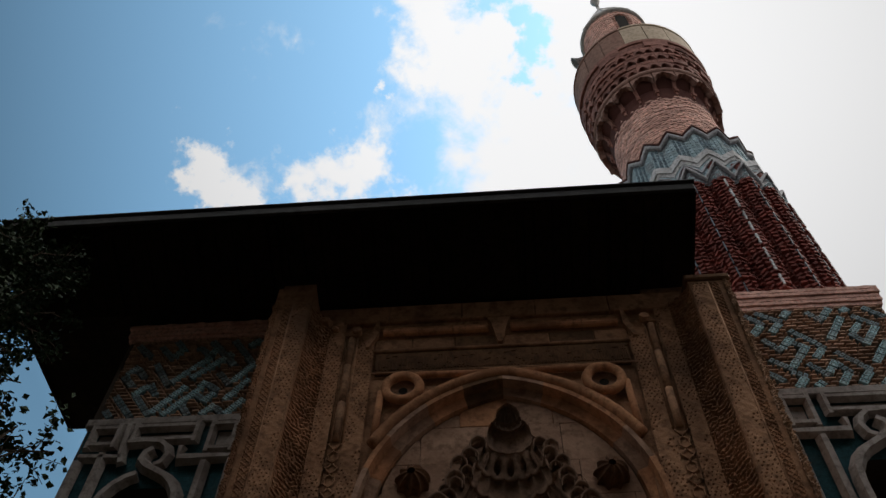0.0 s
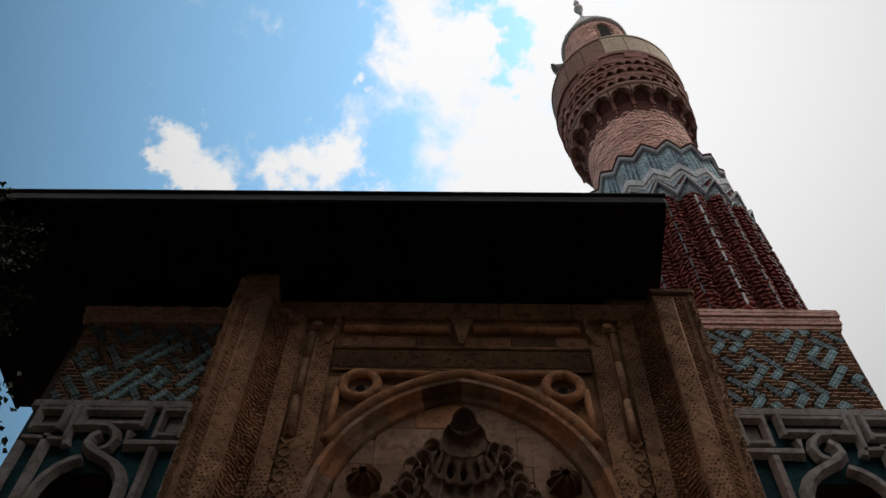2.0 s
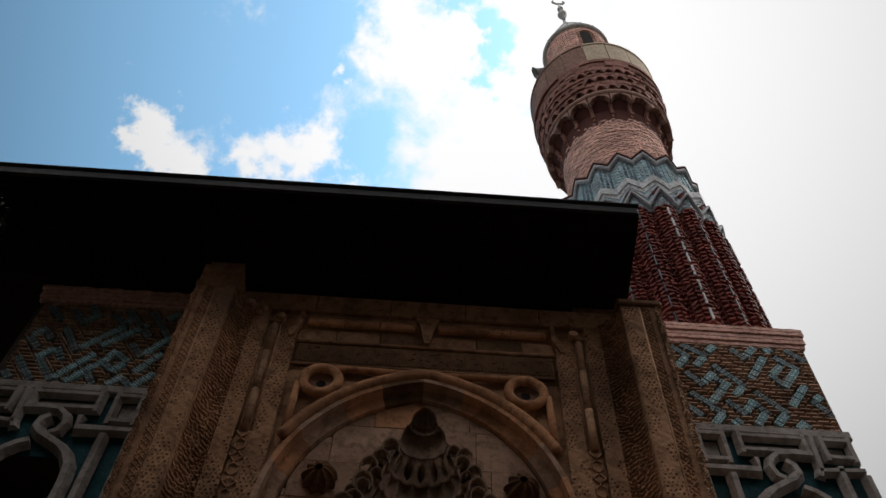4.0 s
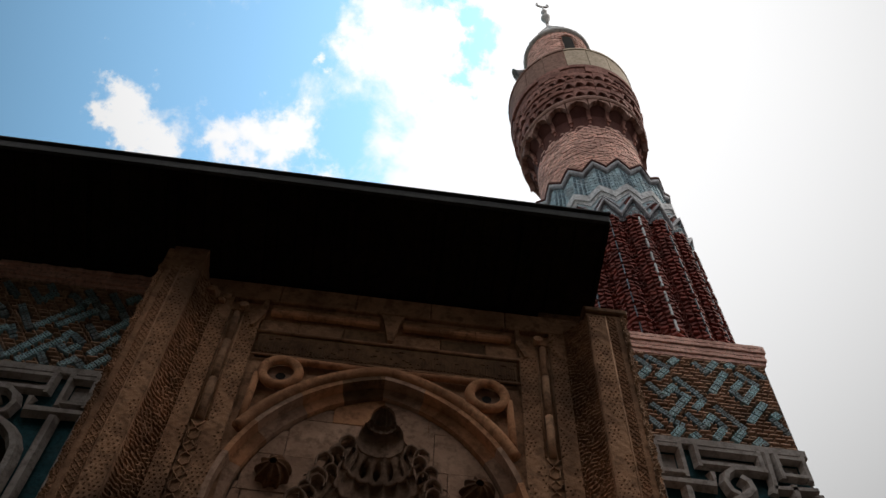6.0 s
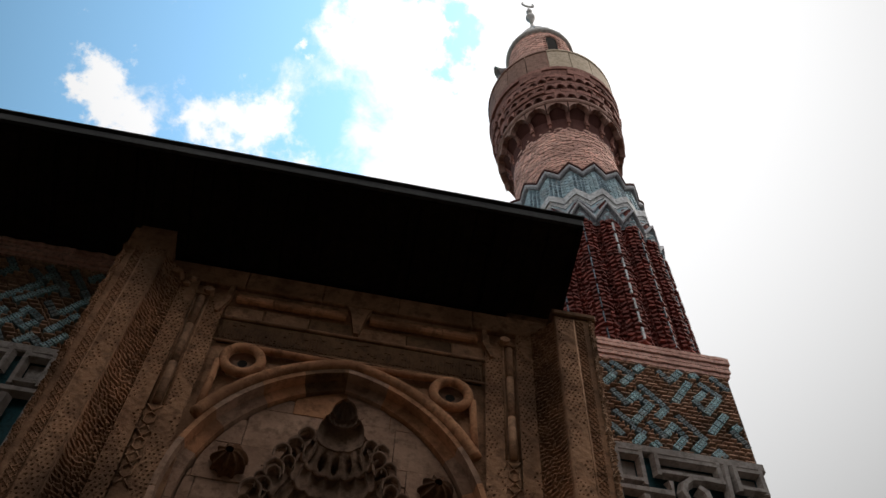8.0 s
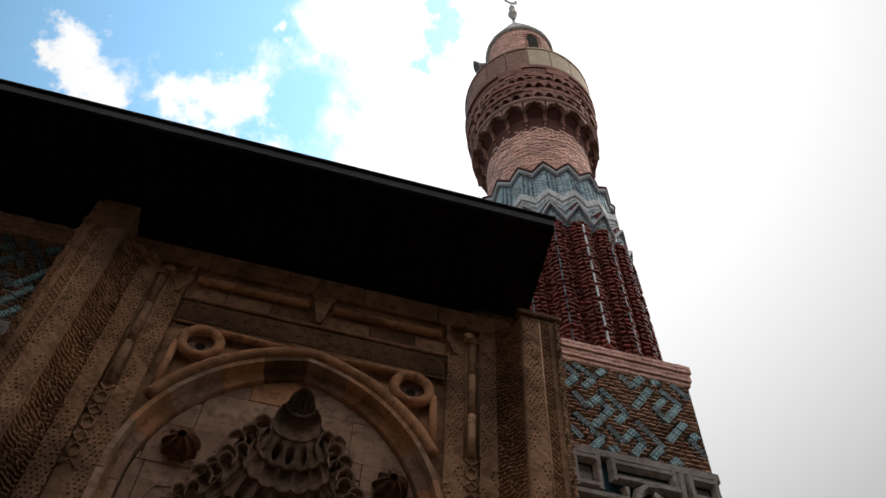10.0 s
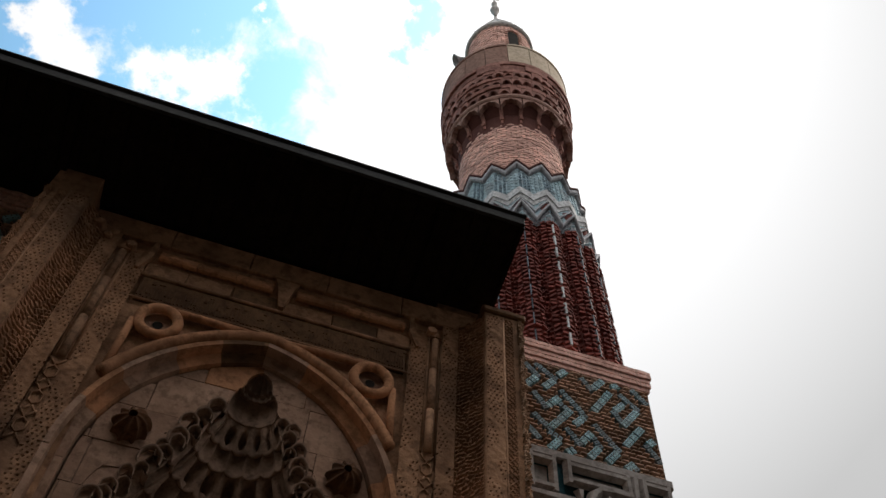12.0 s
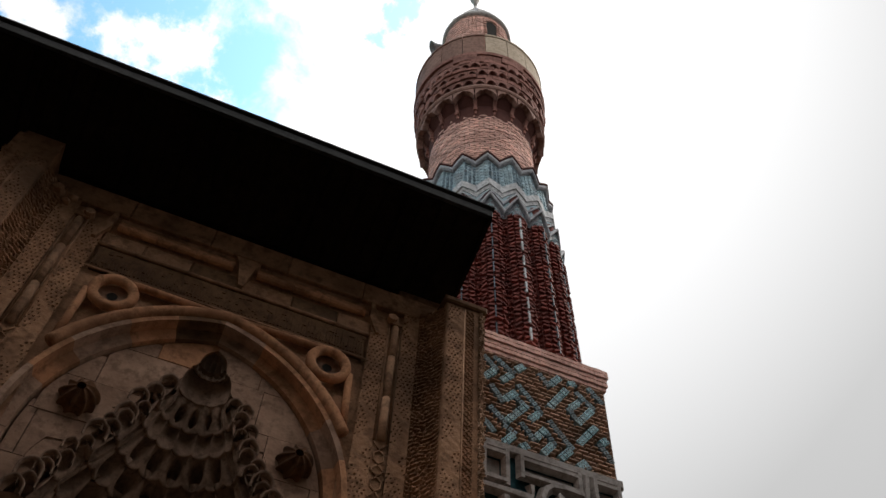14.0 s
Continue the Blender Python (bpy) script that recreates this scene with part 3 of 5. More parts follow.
    fs = [(j * (nx + 1) + i, j * (nx + 1) + i + 1, (j + 1) * (nx + 1) + i + 1, (j + 1) * (nx + 1) + i)[::s] for j in range(nz) for i in range(nx)]
    mesh_ob("rope_edge", np.stack([X, Y, Z0 + V], -1).reshape(-1, 3).tolist(), fs, STONE if s < 0 else ROPE, pil, "worn carved rope edge")
    if s > 0:
        g = Geo()
        g.box(2.40, 2.97, -0.37, 0.9, 10.16, 10.26, 0.02)
        g.make("cap_slab", STONE_DARK, pil, "dark weathered cap slab")

# broken corner over the western leaf band
g = Geo()
rb = random.Random(44)
for (bx, bz, br, by) in ((-2.27, 9.97, 0.07, -0.17), (-2.13, 9.86, 0.05, -0.10), (-2.09, 9.98, 0.06, -0.07)):
    n = 9
    ring_b = [(bx + br * rb.uniform(0.75, 1.15) * math.cos(2 * math.pi * q / n), bz + br * rb.uniform(0.6, 1.0) * math.sin(2 * math.pi * q / n)) for q in range(n)]
    v = [(x, by, z) for x, z in ring_b] + [(bx + (x - bx) * 1.5, by + 0.16, bz + (z - bz) * 1.5) for x, z in ring_b] + [(bx, by - 0.025, bz)]
    g.add(v, [(q, (q + 1) % n, 2 * n) for q in range(n)] + [(q + n, (q + 1) % n + n, (q + 1) % n, q) for q in range(n)])
g.make("broken_corner", STONE_WORN, portal, "chipped stone corner")

# tympanum: large coursed blocks round the stalactite hood
HX = 0.035
HOOD_EDGE = [(8.58, 0.05), (8.54, 0.11), (8.45, 0.155), (8.34, 0.165), (8.28, 0.225), (8.18, 0.262), (8.06, 0.275), (7.98, 0.28), (7.73, 0.375), (7.52, 0.45), (7.24, 0.60), (6.98, 0.76), (6.68, 0.94), (6.34, 1.10), (6.0, 1.22)]
courses = [8.74, 8.24, 7.70, 7.22, 6.7, 6.0]
rnd = random.Random(3)


def arch_x(z):
    """Half width of the inner arch at height z."""
    return 1.443 if z <= RISE0 else max(0.0, math.sqrt(max(0, R_IN ** 2 - (z - RISE0) ** 2)) - CX)


def hood_edge(z):
    """Half width of the stalactite tiers at height z."""
    return float(np.interp(-z, [-a for a, _ in HOOD_EDGE], [b for _, b in HOOD_EDGE]))


def hood_x(z):
    """Half width of the recess that holds the tiers and, lower down, the small cells beside them."""
    return hood_edge(z) - 0.02 + 0.17 * max(0.0, min(1.0, (8.06 - z) / 0.12)) if z < 8.58 else 0.0


CUTS = {0: (0.52, 0.55), 1: (0.96, 0.62), 2: (1.35, 0.78), 3: (1.3, 1.3), 4: (1.4, 1.4)}
for k in range(len(courses) - 1):
    for s in (-1, 1):
        zt, zb = courses[k] - 0.004, courses[k + 1] + 0.004
        cut = CUTS[k][0 if s < 0 else 1]
        for inner in (True, False):
            zs = np.linspace(zb, zt, 12)
            pts_in, pts_out = [], []
            for z in zs:
                lo, hi = hood_x(z) + HX * s, arch_x(z) - 0.022
                a, b = (lo, min(hi, cut - 0.004)) if inner else (max(lo, cut + 0.004), hi)
                if b - a > 0.012:
                    pts_in.append((a, z))
                    pts_out.append((b, z))
            if len(pts_in) < 2:
                continue
            poly = pts_in[::-1] + pts_out
            g = Geo()
            g.prism([(s * x, z) for x, z in poly][::s], 0.15 + rnd.uniform(-0.008, 0.008), 0.19)
            g.make("tympanum_block", STONE_RED if (k == 0 and inner and s < 0) else STONE_PALE, portal)
# stalactite hood: half rings of small hollow cells that widen downwards, each with a scalloped lip
hood = Geo()
hood.ring(HX, 0.16, [(1.36, 0.0), (1.36, 6.0)], 32, 0, math.pi, cap=False)
hood.make("niche_wall", STONE, portal)


def hood_tier(name, zt, zb, rt, rb, n, hollow, flute, dome=0.0, phase=0.0, lip=0.035):
    """One half ring: cells with flutes, hollows and a wavy lower lip undercut by a groove."""
    per, nv = 14, 16
    nu = n * per
    V_, F_ = [], []
    rr = random.Random(int(zt * 100))
    size = [rr.uniform(0.8, 1.2) for _ in range(n + 2)]
    for j in range(nv + 3):
        v = min(1.0, j / nv)
        for i in range(nu + 1):
            ph = (i / per + phase)
            c, s_ = int(ph), ph % 1.0
            arc = math.sin(math.pi * s_)
            prof = (1 - (1 - v) ** 2.6) ** 0.5 if dome else v ** 1.25
            rad = rt + (rb - rt) * prof
            rad += flute * (arc - 0.5) * math.sin(math.pi * min(1, 0.12 + v * 0.8))
            if hollow:
                wv = 1 - ((v - 0.56) / (0.27 if rb < 0.4 else 0.40)) ** 2
                if wv > 0:
                    wd = 0.30 * size[c] * math.sqrt(wv)
                    m = min(1, max(0, (wd - abs(s_ - 0.5)) / 0.09))
                    rad += hollow * m * m * (3 - 2 * m)
            z = zt + (zb - zt) * v - lip * (arc ** 0.6) * v ** 3 + 0.006 * math.sin(ph * 5.1 + c)
            if j > nv:
                rad += 0.014 if j == nv + 1 else 0.07
                z += 0.004 if j == nv + 1 else 0.075
            else:
                rad -= 0.02 * v ** 6
            a = math.pi * i / nu
            V_.append((HX + rad * math.cos(a), 0.145 + rad * 0.88 * math.sin(a), z))
    F_ = [(j * (nu + 1) + i, j * (nu + 1) + i + 1, (j + 1) * (nu + 1) + i + 1, (j + 1) * (nu + 1) + i) for j in range(nv + 2) for i in range(nu)]
    return mesh_ob(name, V_, F_, HOOD_STONE, portal, smooth=True)


hood_tier("crowning_shell", 8.57, 8.29, 0.04, 0.17, 7, 0, 0.03, 1.0, lip=0.02)
hood_tier("half_dome", 8.36, 8.02, 0.12, 0.275, 5, 0, 0.012, 1.0, lip=0.014)
hood_tier("stalactite_tier", 8.05, 7.73, 0.265, 0.375, 7, 0.16, 0.02, lip=0.045)
hood_tier("stalactite_tier", 7.78, 7.50, 0.39, 0.45, 7, 0.0, 0.055, lip=0.05)
hood_tier("stalactite_tier", 7.54, 7.22, 0.455, 0.60, 8, 0.24, 0.06, phase=0.5, lip=0.06)
hood_tier("stalactite_tier", 7.28, 6.96, 0.62, 0.76, 8, 0.30, 0.09, lip=0.06)
hood_tier("stalactite_tier", 7.02, 6.66, 0.78, 0.94, 9, 0.32, 0.07, phase=0.5, lip=0.06)
hood_tier("stalactite_tier", 6.70, 6.32, 0.95, 1.10, 10, 0.30, 0.09, lip=0.06)
hood_tier("stalactite_tier", 6.38, 6.0, 1.11, 1.22, 11, 0.2, 0.06, phase=0.5, lip=0.06)


# recessed bed behind the small cells
for s in (-1, 1):
    g = Geo()
    zs = np.linspace(6.0, 8.06, 15)
    inner_pts = [(HX * s + hood_edge(z) - 0.06, z) for z in zs]
    outer_pts = [(min(HX * s + hood_x(z) + 0.03, 1.44), z) for z in zs]
    for q in range(14):
        g.prism([(s * x, z) for x, z in (inner_pts[q], outer_pts[q], outer_pts[q + 1], inner_pts[q + 1])][::s], 0.29, 0.36)
    g.make("cell_bed", HOOD_STONE, portal)


def cell_cup(cx, cz, r):
    """A small pointed cup that opens to the front and below: a scalloped rim round a deep hollow."""
    nu, depth = 22, 0.15
    a0, a1 = -0.45, math.pi + 0.45
    V_ = []
    layers = [(1.16, v) for v in (1.0, 0.6, 0.25, 0.06)] + [(1.08, 0.0)] + [(0.92, v) for v in (0.05, 0.25, 0.55, 0.85, 1.0)]
    for k, v in layers:
        for i in range(nu + 1):
            a = a0 + (a1 - a0) * i / nu
            rad = r * k * math.cos(v * math.pi / 2 * 0.92) * (1 + 0.07 * (abs(math.sin(3 * a)) - 0.5))
            peak = 1.25 if math.sin(a) > 0 else 1.0
            V_.append((cx + rad * math.cos(a), 0.115 - 0.30 * r * max(0, math.sin(a)) + depth * math.sin(v * math.pi / 2) + 0.02 * v, cz + rad * peak * math.sin(a)))
    n1 = nu + 1
    F_ = [(j * n1 + i, j * n1 + i + 1, (j + 1) * n1 + i + 1, (j + 1) * n1 + i) for j in range(len(layers) - 1) for i in range(nu)]
    mesh_ob("stalactite_cell", V_, F_, HOOD_STONE, portal, "scalloped cell round a dark hollow", True)


rc = random.Random(12)
for s in (-1, 1):
    for row in range(9):
        cz = 7.92 - 0.185 * row
        for col in range(2):
            off = 0.045 + 0.11 * col + 0.03 * (row % 2)
            cell_cup(HX + s * (hood_edge(cz) + off + rc.uniform(-0.012, 0.012)), cz - 0.085 * col + rc.uniform(-0.035, 0.035), rc.uniform(0.055, 0.105))

# rosette bosses
for s in (-1, 1):
    V_, F_ = [], []
    nu, nv = 108, 14
    cx, cz, r = HX + s * 1.055, 7.43, 0.195
    for j in range(nv + 1):
        t = j / nv * math.pi * 0.56
        for i in range(nu):
            a = 2 * math.pi * i / nu
            groove = 1 - 0.34 * (1 - abs(math.cos(4.5 * a + 0.16 * j)) ** 5) * min(1, j / 3) * (1 - 0.45 * j / nv)
            rr = max(0.045, r * math.sin(t)) * groove
            dy = r * math.cos(t) * 0.95
            V_.append((cx + rr * math.cos(a), 0.13 - dy - 0.02, cz + rr * math.sin(a)))
    for i in range(nu):
        a = 2 * math.pi * i / nu
        V_.append((cx + 0.038 * math.cos(a), 0.06, cz + 0.038 * math.sin(a)))
    F_ += [(j * nu + i, (j + 1) * nu + i, (j + 1) * nu + (i + 1) % nu, j * nu + (i + 1) % nu) for j in range(nv) for i in range(nu)]
    F_ += [(i, (i + 1) % nu, (nv + 1) * nu + (i + 1) % nu, (nv + 1) * nu + i) for i in range(nu)]
    F_.append(tuple((nv + 1) * nu + i for i in range(nu)))
    mesh_ob("rosette_boss", V_, F_, ROSETTE, portal, "ribbed rosette boss with drilled centre", True)

# ---- flanking tower bases with glazed-brick panels ----
# strokes of the glazed pattern, in metres from the lower left corner of each panel
STROKES_LA = [[(0.02, 0.08), (0.03, 0.2), (0.14, 0.06)], [(0.11, 0.41), (0.39, 0.06)], [(0.61, 0.42), (0.5, 0.61), (0.33, 0.45), (0.62, 0.07), (0.96, 0.53)], [(0.81, 0.06), (1.17, 0.49)], [(1.1, 0.43), (1.2, 0.61), (1.39, 0.45), (1.28, 0.27), (1.1, 0.43)], [(0.91, 0.13), (0.95, 0.28), (1.11, 0.05)], [(1.3, 0.05), (1.41, 0.18), (1.54, 0.05)], [(1.35, 0.77), (1.52, 0.56), (1.78, 0.92)], [(1.12, 1.4), (1.5, 0.93)]]
STROKES_LB = [[(1.43, 1.39), (1.74, 0.95)], [(1.54, 0.29), (1.79, 0.66)], [(1.6, 0.04), (1.84, 0.35)], [(0.46, 0.99), (0.71, 0.6)], [(0.43, 1.34), (0.63, 1.11), (0.75, 1.28), (0.62, 1.44)], [(0.11, 1.38), (0.32, 1.17)], [(0.24, 0.62), (0.09, 0.78), (0.22, 0.95), (0.35, 0.78)], [(0.95, 1.3), (1.16, 1.12), (1.2, 1.28)], [(1.66, 1.3), (1.8, 1.43)], [(0.73, 0.6), (1.14, 1.07)], [(1.01, 0.71), (1.42, 1.13)]]
STROKES_RA = [[(0.03, 1.42), (0.24, 1.21), (0.06, 1.0)], [(0.22, 1.42), (0.48, 1.24), (0.32, 1.05)], [(0.54, 1.35), (0.66, 1.47)], [(0.55, 1.05), (0.84, 0.71), (0.69, 0.54)], [(0.17, 0.89), (0.31, 0.69), (0.49, 0.9)], [(0.15, 0.52), (0.34, 0.35), (0.63, 0.73), (0.46, 0.86)], [(0.03, 0.33), (0.18, 0.16)], [(0.34, 0.29), (0.47, 0.22), (0.33, 0.04)], [(0.57, 0.42), (0.72, 0.22), (0.88, 0.44), (0.99, 0.26), (0.81, 0.03)]]
STROKES_RB = [[(0.86, 1.39), (0.98, 1.23), (1.15, 1.45)], [(0.98, 0.87), (1.23, 1.25)], [(1.4, 1.28), (1.62, 1.09), (1.37, 0.75), (1.25, 0.94), (1.41, 1.11)], [(1.35, 0.41), (1.61, 0.76)], [(0.96, 0.6), (1.24, 0.28), (1.08, 0.08)], [(1.32, 0.04), (1.4, 0.12), (1.44, 0.05)], [(1.78, 0.28), (1.64, 0.5), (1.79, 0.63)], [(1.59, 1.43), (1.76, 1.26)], [(1.31, 1.4), (1.42, 1.46)], [(0.55, 0.04), (0.62, 0.09)]]
SEG_R, SEG_L = STROKES_RA + STROKES_RB, STROKES_LA + STROKES_LB


def near_seg(u, v, segs, tol):
    for s in segs:
        for (ax, ay), (bx, by) in zip(s[:-1], s[1:]):
            dx, dy = bx - ax, by - ay
            t = max(0, min(1, ((u - ax) * dx + (v - ay) * dy) / (dx * dx + dy * dy)))
            if math.hypot(u - ax - t * dx, v - ay - t * dy) < tol:
                return True
    return False


def brick_mesh(name, w, h, d, mat):
    """A brick with a rounded face: the shared mesh of all bricks of that kind."""
    c = 0.010
    v = [(0, 0, 0), (w, 0, 0), (w, 0, h), (0, 0, h), (c, -d, c), (w - c, -d, c), (w - c, -d, h - c), (c, -d, h - c), (c * 0.4, -d * 0.65, c * 0.4), (w - c * 0.4, -d * 0.65, c * 0.4), (w - c * 0.4, -d * 0.65, h - c * 0.4), (c * 0.4, -d * 0.65, h - c * 0.4)]
    f = [(4, 5, 6, 7)] + [(i, (i + 1) % 4, 8 + (i + 1) % 4, 8 + i) for i in range(4)] + [(8 + i, 8 + (i + 1) % 4, 4 + (i + 1) % 4, 4 + i) for i in range(4)]
    me = bpy.data.meshes.new(name)
    me.from_pydata(v, [], f)
    me.materials.append(mat)
    return me


def tile_mesh(name, w, h, d, mat, eyes):
    """A glazed tile; small dark squares paint the shade of drilled eyes across the strip."""
    g = Geo()
    g.box(0, w, -d, 0, 0, h, 0.006)
    for k in range(eyes):
        z = h * (k + 0.5) / eyes
        g.box(w * 0.5 - 0.009, w * 0.5 + 0.009, -d - 0.002, -d + 0.001, z - 0.009, z + 0.009)
    me = bpy.data.meshes.new(name)
    me.from_pydata(g.v, [], g.f)
    me.materials.append(mat)
    me.materials.append(MORTAR)
    for p in me.polygons:
        if p.index >= 10:
            p.material_index = 1
    return me


def strap(g, pts, w, y=0.19, h=0.075):
    """A bevelled marble strap along a path in x, z."""
    P = [Vector((x, 0, z)) for x, z in pts]
    rows = []
    for i, p in enumerate(P):
        d = (P[min(i + 1, len(P) - 1)] - P[max(i - 1, 0)]).normalized()
        n = Vector((-d.z, 0, d.x))
        if 0 < i < len(P) - 1:
            d1, d2 = (P[i] - P[i - 1]).normalized(), (P[i + 1] - P[i]).normalized()
            n /= max(0.5, math.cos(d1.angle(d2) / 2))
        rows.append([p + n * (w / 2) + Vector((0, y, 0)), p + n * (w * 0.2) + Vector((0, y - h, 0)), p - n * (w * 0.2) + Vector((0, y - h, 0)), p - n * (w / 2) + Vector((0, y, 0))])
    v = [q for r in rows for q in r]
    f = [(i * 4 + k, (i + 1) * 4 + k, (i + 1) * 4 + k + 1, i * 4 + k + 1) for i in range(len(P) - 1) for k in range(3)]
    f += [(0, 1, 2, 3), tuple(len(v) - 4 + k for k in (3, 2, 1, 0))]
    g.add(v, f)


def tower_base(s, label):
    """One tower base; s is its side. Its face lies at y = 0.24."""
    xa, xb = (3.0, 4.97) if s > 0 else (-5.05, -3.0)
    ob = empty("tower_base", (s * 4.05, 0.24, 0), label, "tower", "tower bases beside the portal")
    P0 = (3.0, 4.93) if s > 0 else (-5.02, -3.0)
    g = Geo()
    g.box(xa, xb, 0.245, 3.4, 0, 6.0)
    g.box(xa, xb, 0.245, 3.4, 8.5, 10.16)
    g.box(xa, s * 4.06 - 0.42, 0.245, 3.4, 6.0, 8.5)
    g.box(s * 4.06 + 0.42, xb, 0.245, 3.4, 6.0, 8.5)
    g.box(s * 4.06 - 0.42, s * 4.06 + 0.42, 0.245, 3.4, 7.62, 8.5)
    under(g.make("body", MORTAR), ob)
    g = Geo()
    g.box(s * 4.06 - 0.42, s * 4.06 + 0.42, 0.9, 1.0, 6.0, 7.62)
    under(g.make("window_recess", HOLE_SHADE), ob)
    # brick cornice in thin courses
    for k in range(5):
        g = Geo()
        z = 10.165 + 0.074 * k
        out = 0.02 + 0.012 * (k % 2) + 0.01 * k
        a, b = (xa, xb + out) if s > 0 else (xa - out, xb)
        nseg = 26
        vv = []
        for i in range(nseg + 1):
            x = a + (b - a) * i / nseg
            dy, dz = 0.004 * math.sin(i * 2.1 + k), 0.0025 * math.sin(i * 1.3 + 2 * k)
            vv += [(x, 0.225 - out + dy, z + dz), (x, 0.225 - out + dy, z + 0.058 + dz), (x, 3.4, z + 0.058), (x, 3.4, z)]
        ff = [(i * 4 + q, (i + 1) * 4 + q, (i + 1) * 4 + (q + 1) % 4, i * 4 + (q + 1) % 4) for i in range(nseg) for q in range(4)]
        ff += [(3, 2, 1, 0), tuple(nseg * 4 + q for q in range(4))]
        g.add(vv, ff)
        under(g.make("cornice_course", BRICK_PINK), ob)
    g = Geo()
    g.box(xa + 0.02, xb - 0.02, 0.24, 3.3, 10.16, 10.53)
    under(g.make("cornice_core", BRICK_PINK), ob)
    # marble ledge and strapwork on a turquoise ground
    g = Geo()
    g.box(xa, xb + (0.02 if s > 0 else 0), 0.150, 0.26, 8.52, 8.645, 0.016)
    under(g.make("ledge", STONE_GREY), ob)
    g = Geo()
    wx = s * 4.06
    g.box(P0[0], wx - 0.40, 0.235, 0.25, 5.6, 8.52)
    g.box(wx + 0.40, P0[1], 0.235, 0.25, 5.6, 8.52)
    g.box(wx - 0.40, wx + 0.40, 0.235, 0.25, 7.6, 8.52)
    under(g.make("tile_ground", BLUE_DEEP), ob)

    def box_frame(u0, u1, z0, z1, w=0.115):
        g = Geo()
        a, b = sorted((s * u0, s * u1))
        h = w / 2
        strap(g, [(a + h, z0 + h), (b - h, z0 + h)], w)
        strap(g, [(a + h, z1 - h), (b - h, z1 - h)], w)
        strap(g, [(a + h, z0), (a + h, z1)], w, h=0.073)
        strap(g, [(b - h, z0), (b - h, z1)], w, h=0.073)
        under(g.make("strap_frame", STONE_GREY), ob)
        g = Geo()
        g.box(a + w, b - w, 0.222, 0.236, z0 + w, z1 - w)
        under(g.make("frame_bed", STONE_GREY), ob)

    box_frame(3.10, 3.50, 8.02, 8.515)
    box_frame(3.57, 4.43, 8.19, 8.515)
    box_frame(4.52, 4.95, 8.14, 8.515)
    for path, w in (([(3.09, 7.95), (3.74, 7.95), (3.74, 8.12)], 0.13), ([(3.12, 7.90), (3.13, 5.6)], 0.13), ([(3.42, 7.88), (3.43, 5.6)], 0.15), 
                    ([(4.47, 8.5), (4.44, 8.02), (4.40, 7.90)], 0.12), ([(4.93, 8.02), (4.42, 7.99)], 0.12), ([(4.93, 7.95), (4.94, 5.6)], 0.14), ([(4.66, 8.06), (4.66, 5.6)], 0.15)):
        g = Geo()
        strap(g, [(s * x, z) for x, z in path], w)
        under(g.make("strap", STONE_GREY), ob)
    # the ogee hood of the window: a strap that rises, crosses itself and hooks over at its tip
    g = Geo()
    tip = [(4.40, 8.21), (4.18, 8.22), (4.00, 8.20), (3.91, 8.12), (3.87, 8.00), (3.91, 7.88), (3.99, 7.84)]
    strap(g, [(s * x, z) for x, z in tip], 0.13, h=0.085)
    under(g.make("hooked_strap", STONE_GREY), ob)
    g = Geo()
    inner_side = [(3.60, 5.6), (3.60, 7.0), (3.60, 7.25), (3.62, 7.42), (3.70, 7.57), (3.80, 7.67), (3.93, 7.75), (4.07, 7.83), (4.15, 7.92), (4.13, 8.02), (4.05, 8.08)]
    outer_side = [(4.52, 5.6), (4.52, 7.0), (4.50, 7.28), (4.45, 7.45), (4.36, 7.58), (4.25, 7.67), (4.14, 7.72)]
    strap(g, [(s * x, z) for x, z in inner_side], 0.16, h=0.10)
    strap(g, [(s * x, z) for x, z in outer_side], 0.15, h=0.095)
    under(g.make("window_hood", STONE_GREY), ob)
    return ob


tower_r = tower_base(1, "tower base with turquoise and brick panel over marble strapwork")
tower_l = tower_base(-1, "tower base under the eave with turquoise and brick panel")
# masonry between the portal's head and the eave, its dark stone carrying the eave's shade
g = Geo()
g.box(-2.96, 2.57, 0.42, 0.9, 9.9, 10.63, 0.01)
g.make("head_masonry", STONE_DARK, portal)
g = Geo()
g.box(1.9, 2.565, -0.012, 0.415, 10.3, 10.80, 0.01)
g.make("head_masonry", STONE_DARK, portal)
# main wall behind, closing the building
g = Geo()
g.box(-5.0, 2.0, 0.95, 3.4, 0, 10.45)
tagged(g.make("wall_mosque", PLASTER), "plain mosque wall behind the portal", "wall", kind="structure")

# ---- eave roof ----
eave = empty("eave_roof", (-2.0, 0, 10.95), "wide flat dark timber eave roof over the portal", "roof")
EX0, EX1, EY0, EY1, EZ, EZB = -6.62, 2.60, -1.30, 2.1, 10.86, 10.46    # the soffit falls from EZ at the edge to EZB at the wall
YW = -0.02


def slope_z(y):
    return EZ + (EZB - EZ) * min(1, (y - EY0) / (YW - EY0))


def sloped(x0, x1, y0, y1, lo, hi):
    """A board that follows the soffit, from lo to hi above it."""
    g = Geo()
    z0, z1 = slope_z(y0), slope_z(y1)
    g.add([(x0, y0, z0 + lo), (x1, y0, z0 + lo), (x1, y1, z1 + lo), (x0, y1, z1 + lo), (x0, y0, z0 + hi), (x1, y0, z0 + hi), (x1, y1, z1 + hi), (x0, y1, z1 + hi)],
          [(3, 2, 1, 0), (4, 5, 6, 7), (0, 1, 5, 4), (1, 2, 6, 5), (2, 3, 7, 6), (3, 0, 4, 7)])
    return g


